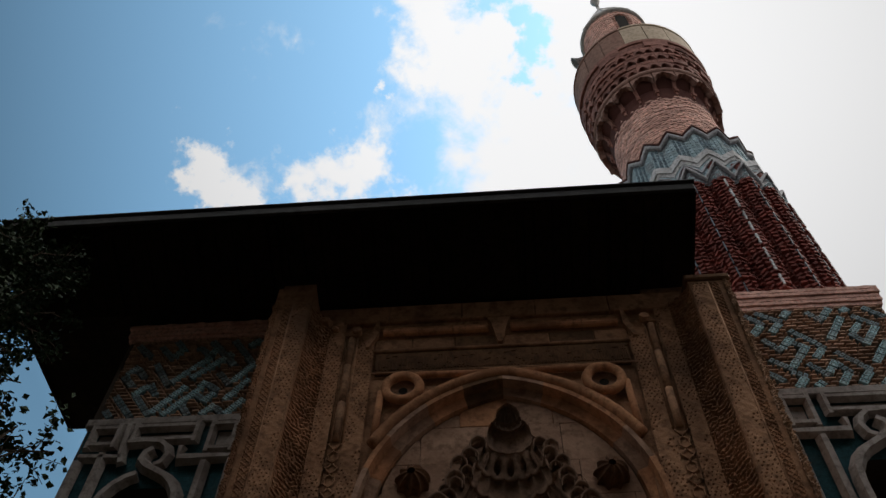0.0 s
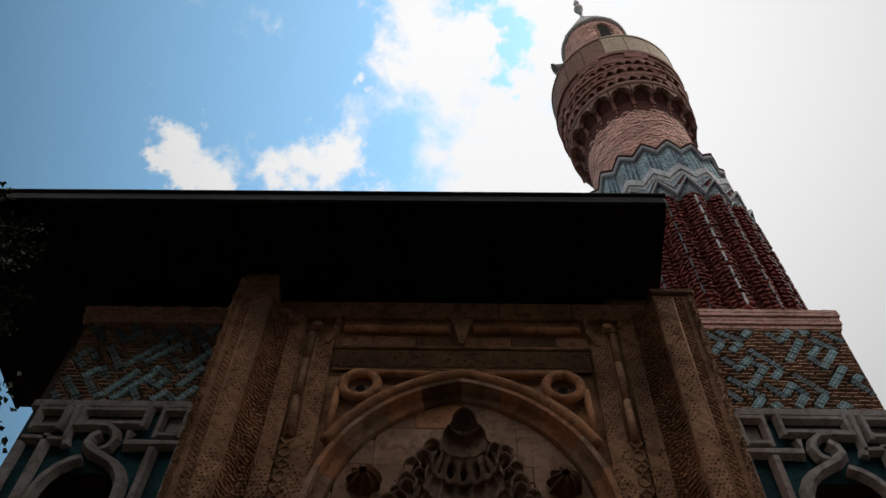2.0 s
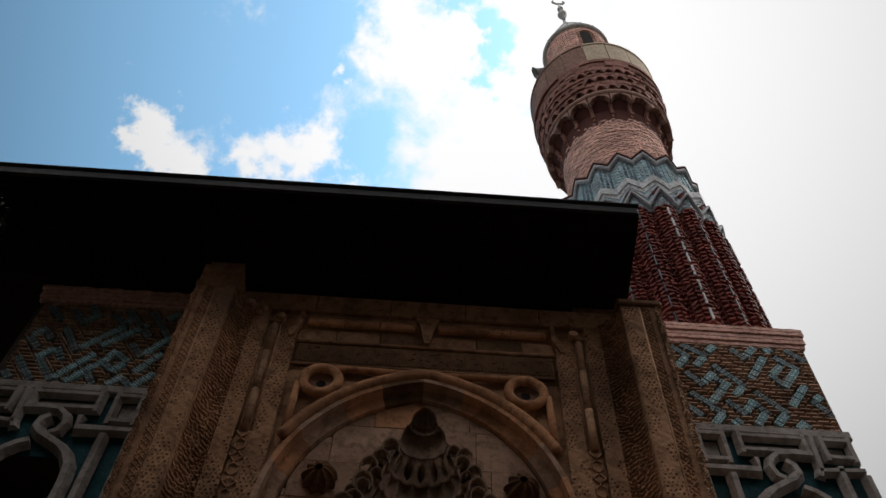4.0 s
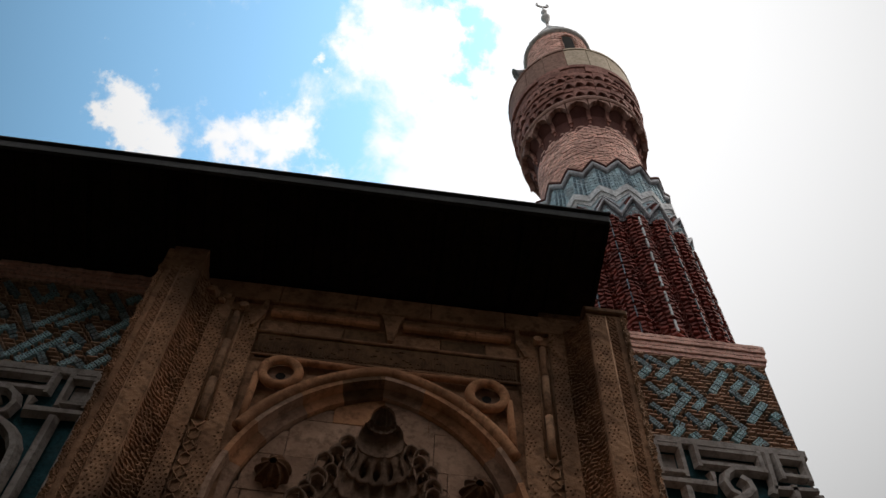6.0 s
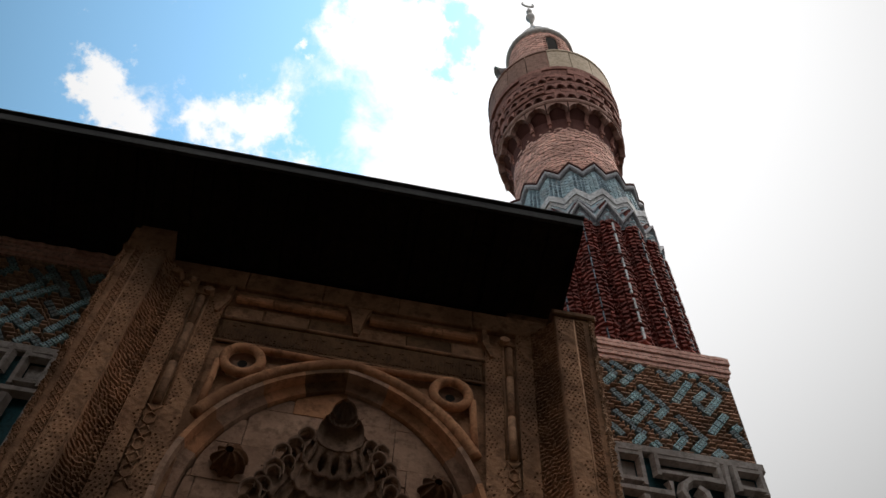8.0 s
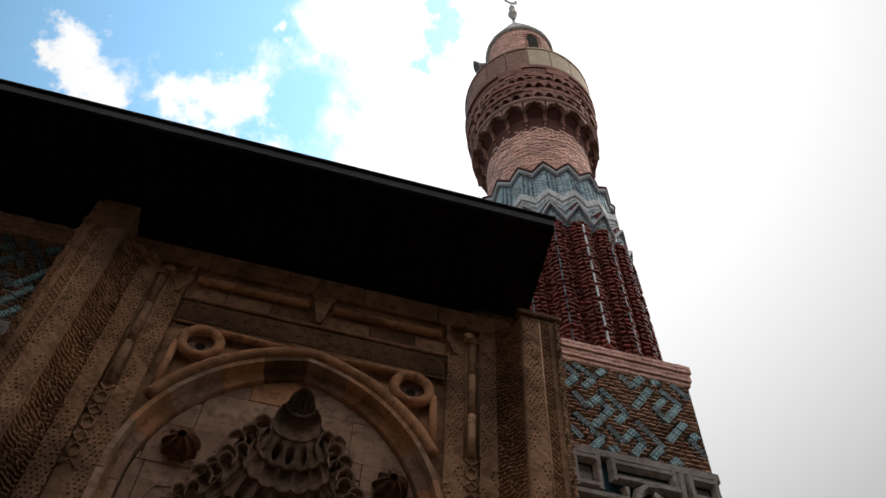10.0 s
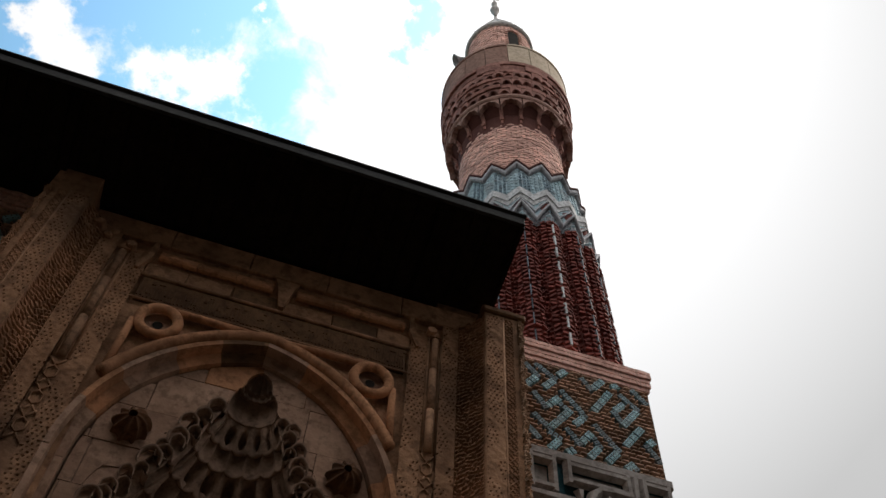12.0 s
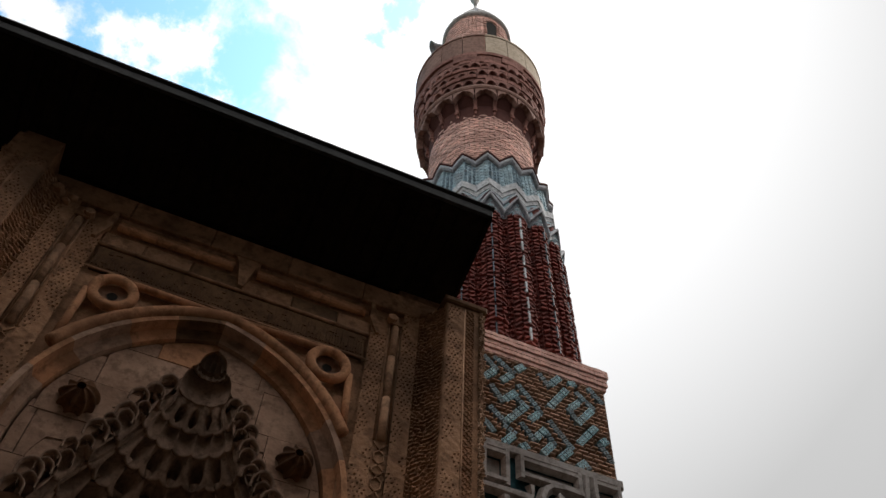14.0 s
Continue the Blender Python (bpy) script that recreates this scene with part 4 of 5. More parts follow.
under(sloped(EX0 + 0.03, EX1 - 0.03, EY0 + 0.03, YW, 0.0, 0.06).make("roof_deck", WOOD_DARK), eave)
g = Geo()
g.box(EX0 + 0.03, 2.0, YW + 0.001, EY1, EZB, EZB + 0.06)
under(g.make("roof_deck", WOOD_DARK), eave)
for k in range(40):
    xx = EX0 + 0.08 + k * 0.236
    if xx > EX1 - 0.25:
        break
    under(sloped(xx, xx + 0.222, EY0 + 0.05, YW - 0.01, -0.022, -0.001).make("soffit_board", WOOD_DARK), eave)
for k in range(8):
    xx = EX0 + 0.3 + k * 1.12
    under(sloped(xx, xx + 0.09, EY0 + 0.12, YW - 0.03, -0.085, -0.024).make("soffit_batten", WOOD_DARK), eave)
g = Geo()
g.box(EX0, EX1, EY0 - 0.02, EY0 + 0.03, EZ - 0.05, EZ + 0.085, 0.008)
under(g.make("front_fascia", FASCIA), eave)
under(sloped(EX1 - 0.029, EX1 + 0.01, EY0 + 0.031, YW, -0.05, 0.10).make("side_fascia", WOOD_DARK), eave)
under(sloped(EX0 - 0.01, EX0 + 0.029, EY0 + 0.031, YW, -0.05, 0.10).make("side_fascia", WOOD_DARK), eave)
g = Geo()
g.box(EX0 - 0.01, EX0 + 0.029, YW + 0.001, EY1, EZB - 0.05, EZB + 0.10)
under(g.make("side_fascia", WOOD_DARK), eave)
under(sloped(EX0 - 0.02, EX1 + 0.02, EY0 - 0.05, EY0 + 0.4, 0.102, 0.122).make("metal_flashing", FASCIA), eave)

# ---- minaret ----
AX, AY = 3.95, 1.65
minaret = empty("minaret", (AX, AY, 10.6), "fluted red brick minaret with turquoise zigzag bands and balcony", "minaret")


def mpart(g, name, mat, label="", smooth=False):
    return under(g.make(name, mat, None, label, smooth), minaret)


NL = 18
PH = math.radians(-101)


def lobe_r(a, r=1.215, amp=0.185):
    return r + amp * abs(math.sin((a - PH) * NL / 2)) ** 0.85


g = Geo()
nu = NL * 12
zs = [9.6, 10.6, 11.6, 12.6, 13.6, 14.45]
g.v = [(AX + (lobe_r(2 * math.pi * i / nu) - 0.03) * math.cos(2 * math.pi * i / nu), AY + (lobe_r(2 * math.pi * i / nu) - 0.03) * math.sin(2 * math.pi * i / nu), z) for z in zs for i in range(nu)]
g.f = [(k * nu + i, k * nu + (i + 1) % nu, (k + 1) * nu + (i + 1) % nu, (k + 1) * nu + i) for k in range(len(zs) - 1) for i in range(nu)]
mpart(g, "shaft_core", BRICK_RED_I, "dark red brick fluted shaft", True)


def chevron_brick(a, z, up, w=0.17, h=0.05, d=0.05):
    """Corners of a tilted brick lying on the fluted shaft at angle a."""
    r = lobe_r(a) - 0.035
    n = Vector((math.cos(a), math.sin(a), 0))
    # lean with the lobe's own slope
    e = 0.01
    t = Vector((lobe_r(a + e) * math.cos(a + e) - lobe_r(a - e) * math.cos(a - e), lobe_r(a + e) * math.sin(a + e) - lobe_r(a - e) * math.sin(a - e), 0)).normalized()
    n = Vector((t.y, -t.x, 0))
    c = Vector((AX + r * math.cos(a), AY + r * math.sin(a), z))
    q = (t + Vector((0, 0, up))).normalized()
    up_v = n.cross(q)
    v = []
    for k, s_ in ((0, 1.0), (d, 0.86)):
        for i, j in ((-1, -1), (1, -1), (1, 1), (-1, 1)):
            v.append(c + q * (i * w / 2 * s_) + up_v * (j * h / 2 * s_) + n * k)
    return v


CH_F = [(4, 5, 6, 7), (0, 1, 5, 4), (1, 2, 6, 5), (2, 3, 7, 6), (3, 0, 4, 7)]
mass = Geo()
singles = []
rnd = random.Random(11)
for lobe in range(NL):
    mid = PH + 2 * math.pi * (lobe + 0.5) / NL
    facing = math.cos(mid - math.atan2(-6.7 - AY, -AX))
    for row in range(33):
        z = 10.68 + row * 0.098
        for sgn in (-1, 1):
            for m_ in (0.17, 0.50, 0.84):
                a = mid + sgn * m_ * math.pi / NL
                v = chevron_brick(a, z + rnd.uniform(-0.008, 0.008), sgn * (0.5 if (row // 2) % 2 else -0.4) + rnd.uniform(-0.2, 0.2), rnd.uniform(0.085, 0.115), 0.046, rnd.uniform(0.035, 0.06))
                if facing > 0.80 and 0.3 < m_ and len(singles) < 290:
                    singles.append(v)
                else:
                    mass.add(v, CH_F)
tagged(mpart(mass, "chevron_bricks", BRICK_RED_I), kind="stuff")
for v in singles:
    g = Geo()
    g.add(v, CH_F)
    mpart(g, "chevron_brick", BRICK_RED)
# glazed strips set into the crests of the lobes, every third one pale
for lobe in range(NL):
    a = PH + 2 * math.pi * (lobe + 0.5) / NL
    for row in range(9):
        g = Geo()
        z = 10.72 + row * 0.345 + 0.02 * math.sin(row * 2.3 + lobe)
        r0, r1 = lobe_r(a) - 0.04, lobe_r(a) + 0.024
        da = 0.011 if lobe % 3 == 0 else 0.007
        v = [(AX + r * math.cos(a + s_ * da), AY + r * math.sin(a + s_ * da), zz) for zz in (z, z + 0.25) for r, s_ in ((r0, -1), (r1, -1), (r1, 1), (r0, 1))]
        g.add(v, [(0, 1, 2, 3)[::-1], (4, 5, 6, 7), (0, 1, 5, 4), (1, 2, 6, 5), (2, 3, 7, 6)])
        mpart(g, "glazed_strip", WHITE_TILE if lobe % 3 == 0 else STRIP_BLUE)


def zig_band(name, rows, mat, label=""):
    """A pleated band round the shaft; rows: (mean z, zigzag height, radius, pleat)."""
    g = Geo()
    n = NL * 2
    m = n * 3
    for z, h, r, pl in rows:
        for i in range(m):
            a = PH + 2 * math.pi * i / m
            tri = 1 - 2 * abs(((i / m * NL) % 1) - 0.5) * 2      # -1 at the valleys, 1 at the peaks
            rr = r + pl * tri
            g.v.append((AX + rr * math.cos(a), AY + rr * math.sin(a), z + h * tri))
    g.f = [(k * m + i, k * m + (i + 1) % m, (k + 1) * m + (i + 1) % m, (k + 1) * m + i) for k in range(len(rows) - 1) for i in range(m)]
    return mpart(g, name, mat, label)


g = Geo()
g.ring(AX, AY, [(1.18, 13.4), (1.24, 14.0), (1.22, 14.9), (1.19, 15.6), (1.09, 15.95), (1.08, 16.2)], 72)
mpart(g, "band_core", MORTAR)
zig_band("dark_pediment", [(13.80, 0.02, 1.33, 0.055), (13.86, 0.03, 1.345, 0.05), (14.12, 0.21, 1.345, 0.03)], DARK_TILE, "dark patterned tile gables")
zig_band("gable_frame", [(14.08, 0.21, 1.345, 0.03), (14.085, 0.21, 1.40, 0.035), (14.11, 0.21, 1.415, 0.035), (14.16, 0.205, 1.415, 0.035), (14.18, 0.205, 1.39, 0.03), (14.19, 0.20, 1.33, 0.03)], ZIG_GREY, "pale grey zigzag moulding round the gables")
zig_band("grey_zigzag", [(14.17, 0.20, 1.33, 0.03), (14.56, 0.105, 1.30, 0.03)], TURQ_I, "blue grey tile zone")
zig_band("inner_moulding", [(14.33, 0.155, 1.31, 0.03), (14.335, 0.155, 1.365, 0.03), (14.385, 0.145, 1.365, 0.03), (14.39, 0.145, 1.31, 0.03)], ZIG_GREY, "thin grey zigzag moulding")
# raised lozenges and bars on the gables
for i in range(NL):
    g = Geo()
    for off, dz, sz in ((0.0, 0.0, 0.075), (-0.062, -0.10, 0.05), (0.062, -0.10, 0.05), (0.0, 0.13, 0.04), (0.0, -0.12, 0.04), (-0.10, -0.14, 0.032), (0.10, -0.14, 0.032)):
        a = PH + 2 * math.pi * (i + 0.5) / NL + off
        z, r = 14.03 + dz, 1.392 - 0.35 * abs(off)
        e = sz / r
        v = [(AX + (r + q) * math.cos(a + u * e), AY + (r + q) * math.sin(a + u * e), z + w * sz) for u, w, q in ((-1, 0, -0.03), (0, -1, -0.01), (1, 0, -0.03), (0, 1, -0.01), (0, 0, 0.022))]
        g.add(v, [(0, 1, 4), (1, 2, 4), (2, 3, 4), (3, 0, 4)])
    mpart(g, "lozenge_relief", TURQ_I, "small blue grey lozenges")
zig_band("white_zigzag", [(14.52, 0.095, 1.285, 0.025), (14.53, 0.095, 1.32, 0.028), (14.62, 0.092, 1.335, 0.028), (14.625, 0.092, 1.36, 0.028), (14.79, 0.085, 1.375, 0.028), (14.81, 0.085, 1.28, 0.025)], WHITE_TILE, "white zigzag moulding")
field = zig_band("blue_field", [(14.80, 0.085, 1.275, 0.028), (15.68, 0.105, 1.245, 0.028)], TURQ_I, "turquoise glazed tile field")
# short courses of glazed bricks on each pleat, alternately lighter and darker
field_light, field_dark = Geo(), Geo()
rnd = random.Random(17)
for i in range(NL * 6):
    a = PH + 2 * math.pi * (i + 0.5) / (NL * 6)
    tri = 1 - 2 * abs((((i + 0.5) / 6) % 1) - 0.5) * 2
    strip = field_dark if (i // 3) % 2 else field_light
    for k in range(7):
        z = 14.87 + 0.09 * tri + k * 0.108
        r = 1.272 - 0.034 * (k / 7) + 0.028 * tri
        da = 0.022 if i % 3 == 1 else 0.019
        sh = rnd.uniform(-0.004, 0.004)
        v = [(AX + (r + q) * math.cos(a + sh + s_ * da), AY + (r + q) * math.sin(a + sh + s_ * da), zz) for zz in (z, z + rnd.uniform(0.06, 0.09)) for q, s_ in ((-0.02, -1), (0.014, -1), (0.014, 1), (-0.02, 1))]
        strip.add(v, [(3, 2, 1, 0), (4, 5, 6, 7), (0, 1, 5, 4), (1, 2, 6, 5), (2, 3, 7, 6)])
tagged(field_light.make("field_bricks", TURQ_I, field), kind="stuff")
tagged(field_dark.make("field_bricks", TURQ_DARK, field, "darker glazed bricks"), kind="stuff")
zig_band("top_zigzag", [(15.64, 0.105, 1.24, 0.03), (15.65, 0.105, 1.30, 0.03), (15.68, 0.105, 1.325, 0.03), (15.75, 0.105, 1.33, 0.03), (15.765, 0.105, 1.25, 0.03)], ZIG_GREY, "pale grey zigzag moulding")
zig_band("rim_zigzag", [(15.75, 0.105, 1.28, 0.03), (15.77, 0.105, 1.35, 0.03), (15.81, 0.105, 1.35, 0.03), (15.86, 0.10, 1.23, 0.02), (15.98, 0.12, 1.07, 0.0)], BALC_DARK, "dark zigzag rim")

# brick drum under the balcony
g = Geo()
g.ring(AX, AY, [(1.085, 15.6), (1.085, 18.4)], 64)
mpart(g, "drum_core", PINK_MORTAR)
g = Geo()
rnd = random.Random(21)
for row in range(34):
    z = 15.70 + row * 0.076
    n = 34
    for i in range(n):
        a0 = 2 * math.pi * (i + 0.5 * (row % 2)) / n + 0.004
        a1 = a0 + 2 * math.pi / n - rnd.uniform(0.012, 0.03)
        r = 1.096 + rnd.uniform(0, 0.014)
        dz = rnd.uniform(-0.006, 0.006)
        v = [(AX + rr * math.cos(a), AY + rr * math.sin(a), zz + dz) for zz in (z, z + 0.058) for rr, a in ((1.07, a0), (r, a0), (r + 0.004, (a0 + a1) / 2), (r, a1), (1.07, a1))]
        g.add(v, [(4, 3, 2, 1, 0), (5, 6, 7, 8, 9), (0, 1, 6, 5), (1, 2, 7, 6), (2, 3, 8, 7), (3, 4, 9, 8)])
tagged(mpart(g, "drum_bricks", BRICK_PINK, "rough pink brick drum"), kind="stuff")

# balcony: arcaded corbels and stalactite tiers
# dark core puts the shade between the corbels into colour
g = Geo()
g.ring(AX, AY, [(1.10, 17.7), (1.13, 18.25), (1.28, 18.5), (1.31, 18.9), (1.36, 18.95), (1.38, 19.3), (1.42, 19.35), (1.43, 19.8), (1.46, 20.1)], 64)
balcony = mpart(g, "balcony", BALC_DARK, "corbelled stalactite balcony of red brick and stone")
NA = 18


def wedge(g, a0, a1, r0, r1, z0, z1, r1b=None):
    """A block on a ring sector; r1b: its outer radius at the foot."""
    b = r1 if r1b is None else r1b
    am = (a0 + a1) / 2
    v = [(AX + r * math.cos(a), AY + r * math.sin(a), z) for z, o in ((z0, b), (z1, r1)) for r, a in ((r0, a0), (o, a0), (o * 1.004, am), (o, a1), (r0, a1))]
    g.add(v, [(4, 3, 2, 1, 0), (5, 6, 7, 8, 9), (0, 1, 6, 5), (1, 2, 7, 6), (2, 3, 8, 7), (3, 4, 9, 8)])


def sector(g, a0, a1, r0, r1, zlow, ztop, n):
    """A curved slab of one piece; zlow and ztop are functions of 0..1 along it."""
    v = []
    for k in range(n + 1):
        a = a0 + (a1 - a0) * k / n
        for r, z in ((r0, zlow(k / n)), (r1, zlow(k / n)), (r1, ztop(k / n)), (r0, ztop(k / n))):
            v.append((AX + r * math.cos(a), AY + r * math.sin(a), z))
    f = [(k * 4 + q, (k + 1) * 4 + q, (k + 1) * 4 + (q + 1) % 4, k * 4 + (q + 1) % 4) for k in range(n) for q in range(4)]
    g.add(v, f + [(3, 2, 1, 0), tuple(n * 4 + q for q in range(4))])


# arcade of pointed hoods on small pillars
rnd = random.Random(8)
for i in range(NA):
    a = 2 * math.pi * i / NA
    w = 2 * math.pi / NA
    g = Geo()
    wedge(g, a - 0.032, a + 0.032, 1.08, 1.30, 18.16, 18.5, 1.16)
    wedge(g, a - 0.022, a + 0.022, 1.08, 1.19, 17.9, 18.16, 1.13)
    wedge(g, a - 0.036, a + 0.036, 1.08, 1.20, 18.0, 18.06, 1.18)
    g.make("corbel_pillar", BALC, balcony)
    g = Geo()
    sector(g, a + w * 0.03, a + w * 0.97, 1.26, 1.385, lambda t: 18.27 + 0.23 * (1 - abs(2 * t - 1) ** 2.2) + 0.035 * abs(math.sin(3 * math.pi * t)), lambda t: 18.60, 18)
    g.make("hood_arch", ARCH_PALE, balcony, "pale cusped arch edge")
g = Geo()
g.ring(AX, AY, [(1.26, 18.56), (1.40, 18.57), (1.425, 18.62), (1.415, 18.70), (1.30, 18.71)], 66, cap=False)
g.make("scalloped_lip", ARCH_PALE, balcony)
for z0, z1, r0, r1, n, fill in ((18.74, 18.98, 1.29, 1.42, 36, 0.60), (19.0, 19.12, 1.33, 1.45, 26, 0.97), (19.14, 19.36, 1.35, 1.46, 40, 0.58), (19.38, 19.46, 1.38, 1.49, 30, 0.97), (19.48, 19.66, 1.38, 1.495, 44, 0.56), (19.68, 19.78, 1.40, 1.515, 34, 0.97), (19.80, 20.02, 1.42, 1.52, 17, 0.985)):
    g = Geo()
    for i in range(n):
        a = 2 * math.pi * (i + (0.5 if fill < 0.8 else 0)) / n
        w = math.pi / n * fill
        j = rnd.uniform(-0.026, 0.022)
        if fill < 0.8 and rnd.random() < 0.05:
            continue
        if fill < 0.8:
            z0j, wj = z0 + rnd.uniform(-0.025, 0.025), math.pi / n * 0.98
            sector(g, a - wj, a + wj, r0, r1 + j * 0.8, lambda t: z0j - 0.04 + 0.92 * (z1 - z0) * (1 - abs(2 * t - 1) ** 2.4), lambda t: z1 + 0.012, 8)
            wedge(g, a + wj - 0.012, a + wj + 0.012, r0, r1 + j * 0.8 - 0.035, z0 - 0.06, z0 + 0.02, r1 - 0.09)
        else:
            wedge(g, a - w, a + w, r0, r1 + j * 1.4, z0 + rnd.uniform(-0.02, 0.01), z1 + rnd.uniform(-0.02, 0.012), r1 + j - 0.015)
    tagged(g.make("stalactite_tier", BALC, balcony), kind="stuff")
g = Geo()
g.ring(AX, AY, [(1.4, 20.02), (1.54, 20.03), (1.55, 20.14), (1.4, 20.15)], 64, cap=True)
g.make("balcony_floor", BALC, balcony)
# parapet slabs, cream along one arc and brown round the rest
NP = 18
for i in range(NP):
    a0, a1 = math.radians(11 + 20 * i) + 0.006, math.radians(31 + 20 * i) - 0.006
    g = Geo()
    sector(g, a0, a1, 1.45, 1.525, lambda t: 20.14, lambda t: 21.12, 5)
    cop = Geo()
    sector(cop, a0, a1, 1.43, 1.545, lambda t: 21.121, lambda t: 21.20, 5)
    am = math.degrees((a0 + a1) / 2) % 360
    pm = CREAM if 250 < am < 345 else BROWN_SLAB
    g.make("parapet_slab", pm, balcony)
    cop.make("coping", pm, balcony)
# upper drum, doorway, roof and finial
g = Geo()
g.ring(AX, AY, [(0.83, 20.1), (0.83, 24.3)], 48)
mpart(g, "upper_drum_core", PINK_MORTAR)
g = Geo()
rnd = random.Random(4)
DOOR = math.radians(-86)
for row in range(54):
    z = 20.16 + row * 0.076
    n = 28
    for i in range(n):
        a0 = 2 * math.pi * (i + 0.5 * (row % 2)) / n + 0.004
        a1 = a0 + 2 * math.pi / n - rnd.uniform(0.012, 0.03)
        am = (a0 + a1) / 2
        off = abs((am - DOOR + math.pi) % (2 * math.pi) - math.pi)
        if off < 0.23 and z < 23.72 + 0.26 * math.sqrt(max(0, 1 - (off / 0.23) ** 2)):
            continue
        r = 0.77 + rnd.uniform(0, 0.014)
        v = [(AX + rr * math.cos(a), AY + rr * math.sin(a), zz) for zz in (z, z + 0.06) for rr, a in ((0.82, a0), (r + 0.09, a0), (r + 0.094, am), (r + 0.09, a1), (0.82, a1))]
        g.add(v, [(4, 3, 2, 1, 0), (5, 6, 7, 8, 9), (0, 1, 6, 5), (1, 2, 7, 6), (2, 3, 8, 7), (3, 4, 9, 8)])
tagged(mpart(g, "upper_drum_bricks", BRICK_PINK, "pale pink brick upper drum"), kind="stuff")
# near-black slab paints the shade inside the doorway
g = Geo()
sector(g, DOOR - 0.24, DOOR + 0.24, 0.77, 0.838, lambda t: 20.2, lambda t: 23.72 + 0.28 * math.sqrt(max(0, 1 - (2 * t - 1) ** 2)), 12)
mpart(g, "doorway", HOLE_SHADE, "arched doorway with painted inner shade")
g = Geo()
g.ring(AX, AY, [(0.80, 24.22), (0.92, 24.26), (0.95, 24.34), (0.93, 24.42), (0.80, 24.76), (0.54, 25.56), (0.28, 26.32), (0.10, 26.87), (0.05, 27.05), (0.045, 27.35)], 48)
roof = mpart(g, "cone_roof", LEAD, "grey lead conical roof", True)
for i in range(16):
    a = 2 * math.pi * i / 16
    g = Geo()
    P = [(0.925, 24.44), (0.80, 24.78), (0.54, 25.58), (0.28, 26.34), (0.10, 26.89)]
    da = 0.018
    v = [(AX + (r + q) * math.cos(a + s_ * da / max(r, 0.2)), AY + (r + q) * math.sin(a + s_ * da / max(r, 0.2)), z) for r, z in P for q, s_ in ((-0.01, -1), (0.022, 0), (-0.01, 1))]
    g.add(v, [(k * 3 + j, k * 3 + j + 1, k * 3 + j + 4, k * 3 + j + 3) for k in range(4) for j in range(2)])
    g.make("lead_seam", LEAD, roof)
g = Geo()
g.ring(AX, AY, [(0.05, 27.28), (0.045, 27.68), (0.12, 27.78), (0.15, 27.93), (0.11, 28.08), (0.04, 28.16), (0.035, 28.30), (0.085, 28.38), (0.10, 28.48), (0.07, 28.60), (0.03, 28.66), (0.022, 29.03)], 20)
finial = mpart(g, "finial", LEAD, "grey metal finial with balls", True)
g = Geo()
arc = [Vector((AX + 0.19 * math.cos(t), AY, 29.20 + 0.19 * math.sin(t))) for t in np.linspace(math.radians(140), math.radians(400), 22)]
for i, (p, q) in enumerate(zip(arc[:-1], arc[1:])):
    w0, w1 = (0.045 * math.sin(math.pi * (i + k) / 21) + 0.006 for k in (0, 1))
    c = Vector((AX, AY, 29.20))
    n0, n1 = (p - c).normalized(), (q - c).normalized()
    v = [p + n0 * w0 + Vector((0, -0.02, 0)), p - n0 * w0 + Vector((0, -0.02, 0)), q - n1 * w1 + Vector((0, -0.02, 0)), q + n1 * w1 + Vector((0, -0.02, 0))]
    v += [u + Vector((0, 0.04, 0)) for u in v]
    g.add(v, [(0, 1, 2, 3), (7, 6, 5, 4), (0, 3, 7, 4), (1, 5, 6, 2)])
g.make("crescent", LEAD, finial)

# horn loudspeaker on the upper drum
horn = empty("horn_loudspeaker", (AX - 0.80, AY + 0.12, 23.5), "grey metal horn loudspeaker fixed to the minaret", "loudspeaker")
V_, F_ = [], []
ax = Vector((-0.86, 0.30, -0.42)).normalized()
sx = ax.cross(Vector((0, 0, 1))).normalized()
sy = sx.cross(ax)
o = Vector((AX - 0.76, AY + 0.10, 23.75))
prof = [(0.0, 0.05), (0.16, 0.06), (0.22, 0.05), (0.36, 0.08), (0.47, 0.14), (0.52, 0.18), (0.50, 0.16), (0.4, 0.07), (0.3, 0.03)]
for d, r in prof:
    for i in range(20):
        t = 2 * math.pi * i / 20
        V_.append(o + ax * d + sx * (r * math.cos(t)) + sy * (r * math.sin(t)))
F_ = [(k * 20 + i, k * 20 + (i + 1) % 20, (k + 1) * 20 + (i + 1) % 20, (k + 1) * 20 + i) for k in range(len(prof) - 1) for i in range(20)]
F_ += [tuple(range(19, -1, -1)), tuple((len(prof) - 1) * 20 + i for i in range(20))]
under(mesh_ob("horn", V_, F_, HORN, None, "", True), horn)
g = Geo()
g.box(AX - 0.86, AX - 0.76, AY + 0.07, AY + 0.13, 23.5, 23.78)
under(g.make("bracket", HORN), horn)
# the old minaret leans slightly outwards
lean = Matrix.Translation((AX, AY, 10.6)) @ Matrix.Rotation(radians(1.25), 4, Vector((-0.41, -0.91, 0)).normalized()) @ Matrix.Translation((-AX, -AY, -10.6))
bpy.context.view_layer.update()
for thing in (minaret, horn):
    thing.matrix_basis = lean @ thing.matrix_basis


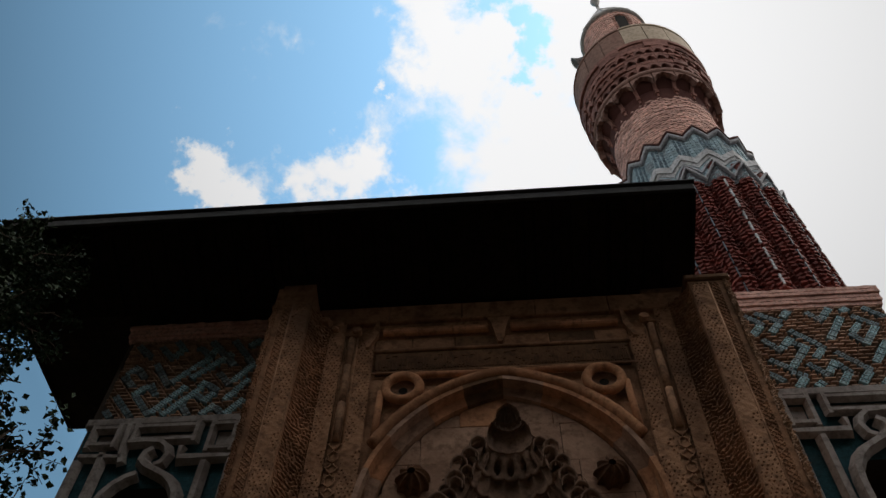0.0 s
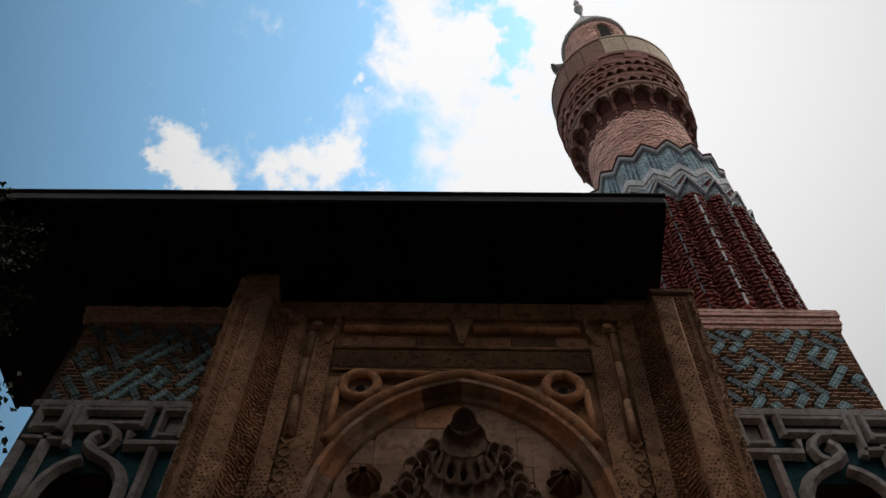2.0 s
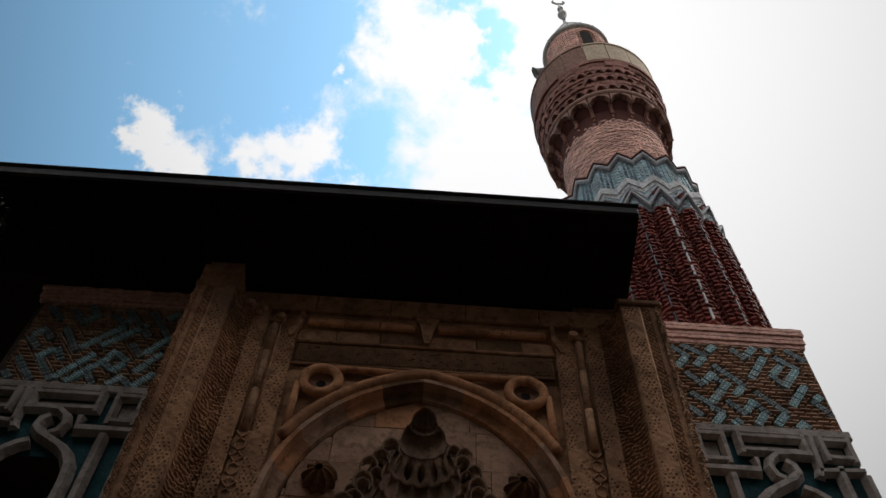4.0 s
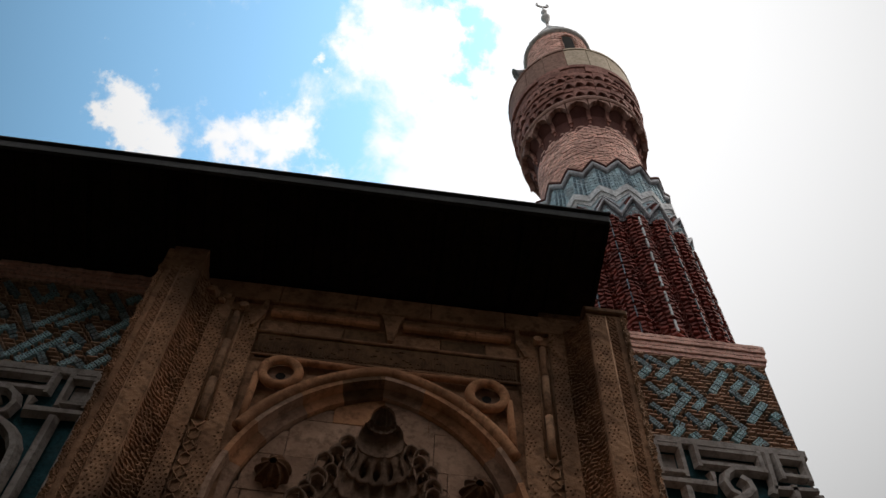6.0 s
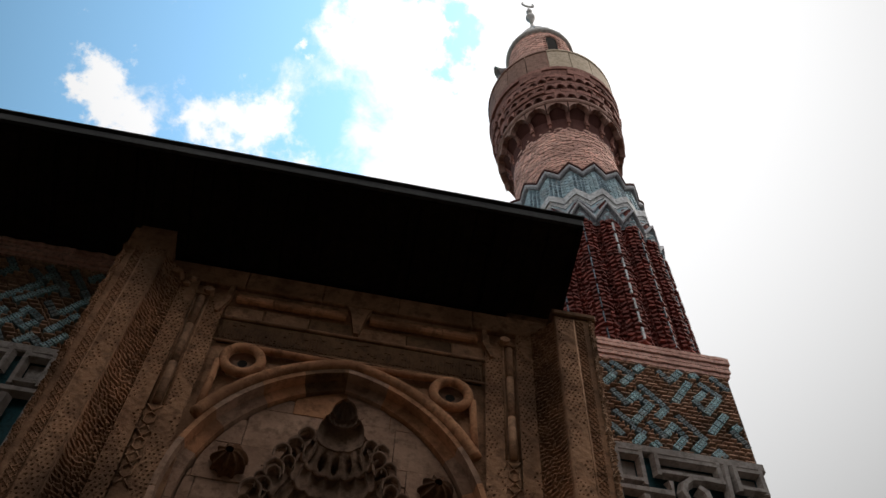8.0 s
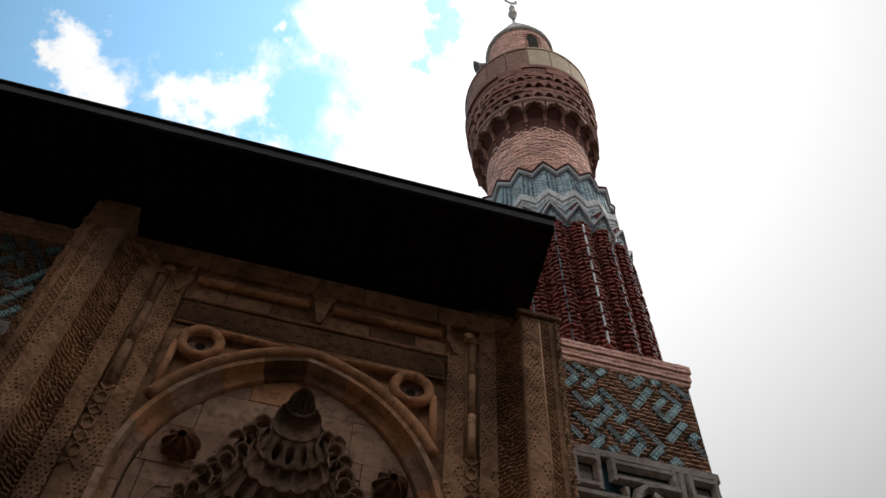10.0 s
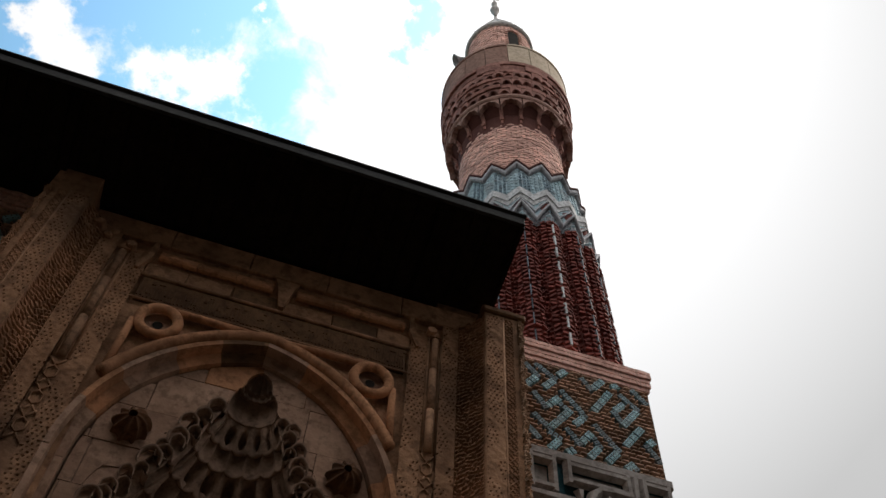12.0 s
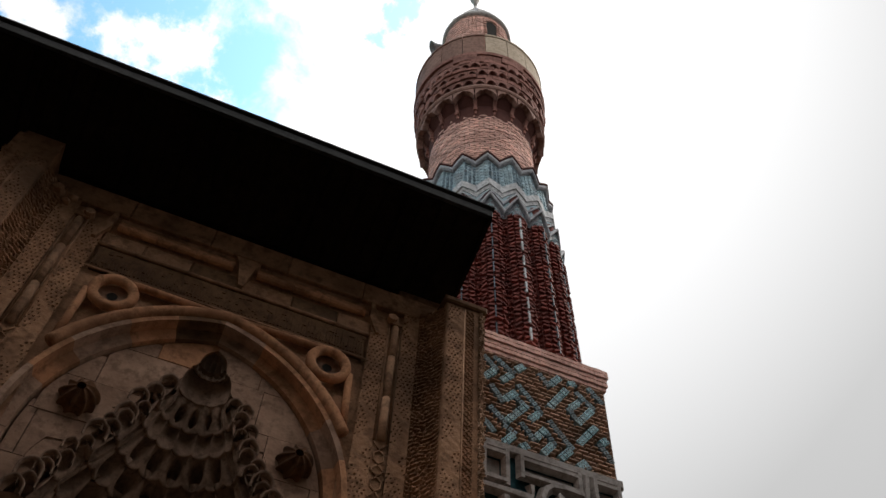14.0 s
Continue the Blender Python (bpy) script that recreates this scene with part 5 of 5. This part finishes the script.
# ---- tree beside the building ----
def tree(at, height, label, seed):
    """A tapered trunk, limbs that shorten upwards, twigs, and small leaves in sprays."""
    rnd = random.Random(seed)
    ob = empty("tree", at, label, "tree")
    wood, leaves = Geo(), Geo()

    def stick(pts, r0, r1, n=6):
        m = len(pts)
        v = []
        for i, p in enumerate(pts):
            t = (pts[min(i + 1, m - 1)] - pts[max(i - 1, 0)]).normalized()
            u = t.cross(Vector((0.3, 0.9, 0.1))).normalized()
            w = t.cross(u)
            r = r0 + (r1 - r0) * i / (m - 1)
            v += [p + (u * math.cos(2 * math.pi * k / n) + w * math.sin(2 * math.pi * k / n)) * r for k in range(n)]
        wood.add(v, [(i * n + k, i * n + (k + 1) % n, (i + 1) * n + (k + 1) % n, (i + 1) * n + k) for i in range(m - 1) for k in range(n)])

    def grow(p, d, length, bend, n=5):
        pts = [p]
        for _ in range(n):
            d = (d + Vector((rnd.gauss(0, bend), rnd.gauss(0, bend), rnd.gauss(0.04, bend)))).normalized()
            pts.append(pts[-1] + d * (length / n))
        return pts

    trunk = grow(Vector(at), Vector((-0.10, 0, 1)), height, 0.03, 12)
    stick(trunk, 0.2, 0.03, 8)
    for k in range(120):
        t = 0.30 + 0.69 * (k + rnd.random()) / 120
        i = min(11, int(t * 12))
        p = trunk[i].lerp(trunk[i + 1], t * 12 - i)
        az = rnd.uniform(0, 2 * math.pi)
        length = (2.5 * min(1, 1 - (t - 0.42) / 0.60) + 0.25) * rnd.uniform(0.65, 1.1)
        limb = grow(p, Vector((math.cos(az), math.sin(az), rnd.uniform(-0.05, 0.55))).normalized(), length, 0.13)
        stick(limb, 0.045 * (1.3 - t), 0.008, 5)
        for q in range(4 + int(length * 4.5)):
            u = rnd.uniform(0.25, 1.0) * 4.999
            c = limb[int(u)].lerp(limb[int(u) + 1], u - int(u))
            twig = grow(c, Vector((rnd.gauss(0, 1), rnd.gauss(0, 1), rnd.gauss(0.1, 0.8))).normalized(), rnd.uniform(0.25, 0.6), 0.2, 3)
            stick(twig, 0.008, 0.003, 4)
            for _ in range(rnd.randrange(26, 48)):
                u2 = rnd.uniform(0.2, 1) * 2.999
                c2 = twig[int(u2)].lerp(twig[int(u2) + 1], u2 - int(u2)) + Vector((rnd.gauss(0, .055), rnd.gauss(0, .055), rnd.gauss(0, .055)))
                a = Vector((rnd.gauss(0, 1), rnd.gauss(0, 1), rnd.gauss(-0.2, .6))).normalized()
                w = a.orthogonal().normalized()
                w = Matrix.Rotation(rnd.uniform(0, 6.28), 3, a) @ w
                L, W = rnd.uniform(.05, .095), rnd.uniform(.021, .038)
                m = a.cross(w) * 0.012
                leaves.add([c2, c2 + a * L * .5 + w * W + m, c2 + a * L, c2 + a * L * .5 - w * W + m, c2 + a * L * .45], [(0, 1, 4), (1, 2, 4), (2, 3, 4), (3, 0, 4)])
    under(wood.make("trunk", BARK), ob)
    under(leaves.make("crown", LEAF, None, "loose crown of small dark leaves"), ob)
    return ob


tree((-5.42, -2.25, 0), 10.9, "slender tree with small dark green leaves beside the building", 12)

# ---- bricks and tiles of the two panels, last ----
COLS, ROWS_N = 36, 23
for ob, s, segs, x0 in ((tower_r, 1, SEG_R, 3.12), (tower_l, -1, SEG_L, -4.97)):
    wid, hgt, zb = 1.82, 1.49, 8.655
    ch, cw = hgt / ROWS_N, wid / COLS
    bricks = [brick_mesh("brick", cw * k - 0.011, ch - 0.026, 0.060, BRICK) for k in (1, 2, 3)]
    tile = tile_mesh("glazed_tile", 0.057, 0.098, 0.060, TURQ, 2)
    tile_dull = tile_mesh("glazed_tile", 0.052, 0.088, 0.056, TURQ_DULL, 1)
    rnd = random.Random(30 + s)

    def put(name, me, c, r, dz):
        o = new(name, me)
        o.matrix_basis = pose(x0 + c * cw + 0.003, 0.246 + rnd.uniform(-0.010, 0.010), zb + r * ch + dz + rnd.uniform(-0.004, 0.004), 0, rnd.uniform(-1.6, 1.6), 0)
        under(o, ob)

    for r in range(ROWS_N):
        row = [near_seg((c + 0.5) * cw, (r + 0.5) * ch, segs, 0.05) for c in range(COLS)]
        c = 0
        while c < COLS:
            k = 1
            if not row[c]:
                while k < 3 and c + k < COLS and not row[c + k] and (c + k + r) % 3:
                    k += 1
                put("brick", bricks[k - 1], c, r, 0.013)
            c += k
    # glazed strips, one tile wide, laid aslant along the strokes
    laid = []
    for st in segs:
        for (ax, az), (bx, bz) in zip(st[:-1], st[1:]):
            long = math.hypot(bx - ax, bz - az)
            ux, uz = (bx - ax) / long, (bz - az) / long
            n = max(2, round((long + 0.05) / 0.060))
            bright = uz * ux > 0
            half_h = 0.049 if bright else 0.044
            for q in range(n):
                t = -0.025 + (q + 0.5) * (long + 0.05) / n
                px, pz = ax + ux * t, az + uz * t
                if not (0.04 < px < wid - 0.04 and 0.04 < pz < hgt - 0.04) or any(math.hypot(px - lx, pz - lz) < 0.042 for lx, lz in laid):
                    continue
                laid.append((px, pz))
                turn = -math.degrees(math.atan2(uz, ux)) + rnd.uniform(-2, 2)
                co_, si_ = math.cos(math.radians(turn)), math.sin(math.radians(turn))
                o = new("glazed_tile", tile if bright else tile_dull)
                o.matrix_basis = pose(x0 + px - 0.028 * co_ - half_h * si_, 0.246 + rnd.uniform(-0.006, 0.006), zb + pz + 0.028 * si_ - half_h * co_, 0, turn, 0)
                under(o, ob)
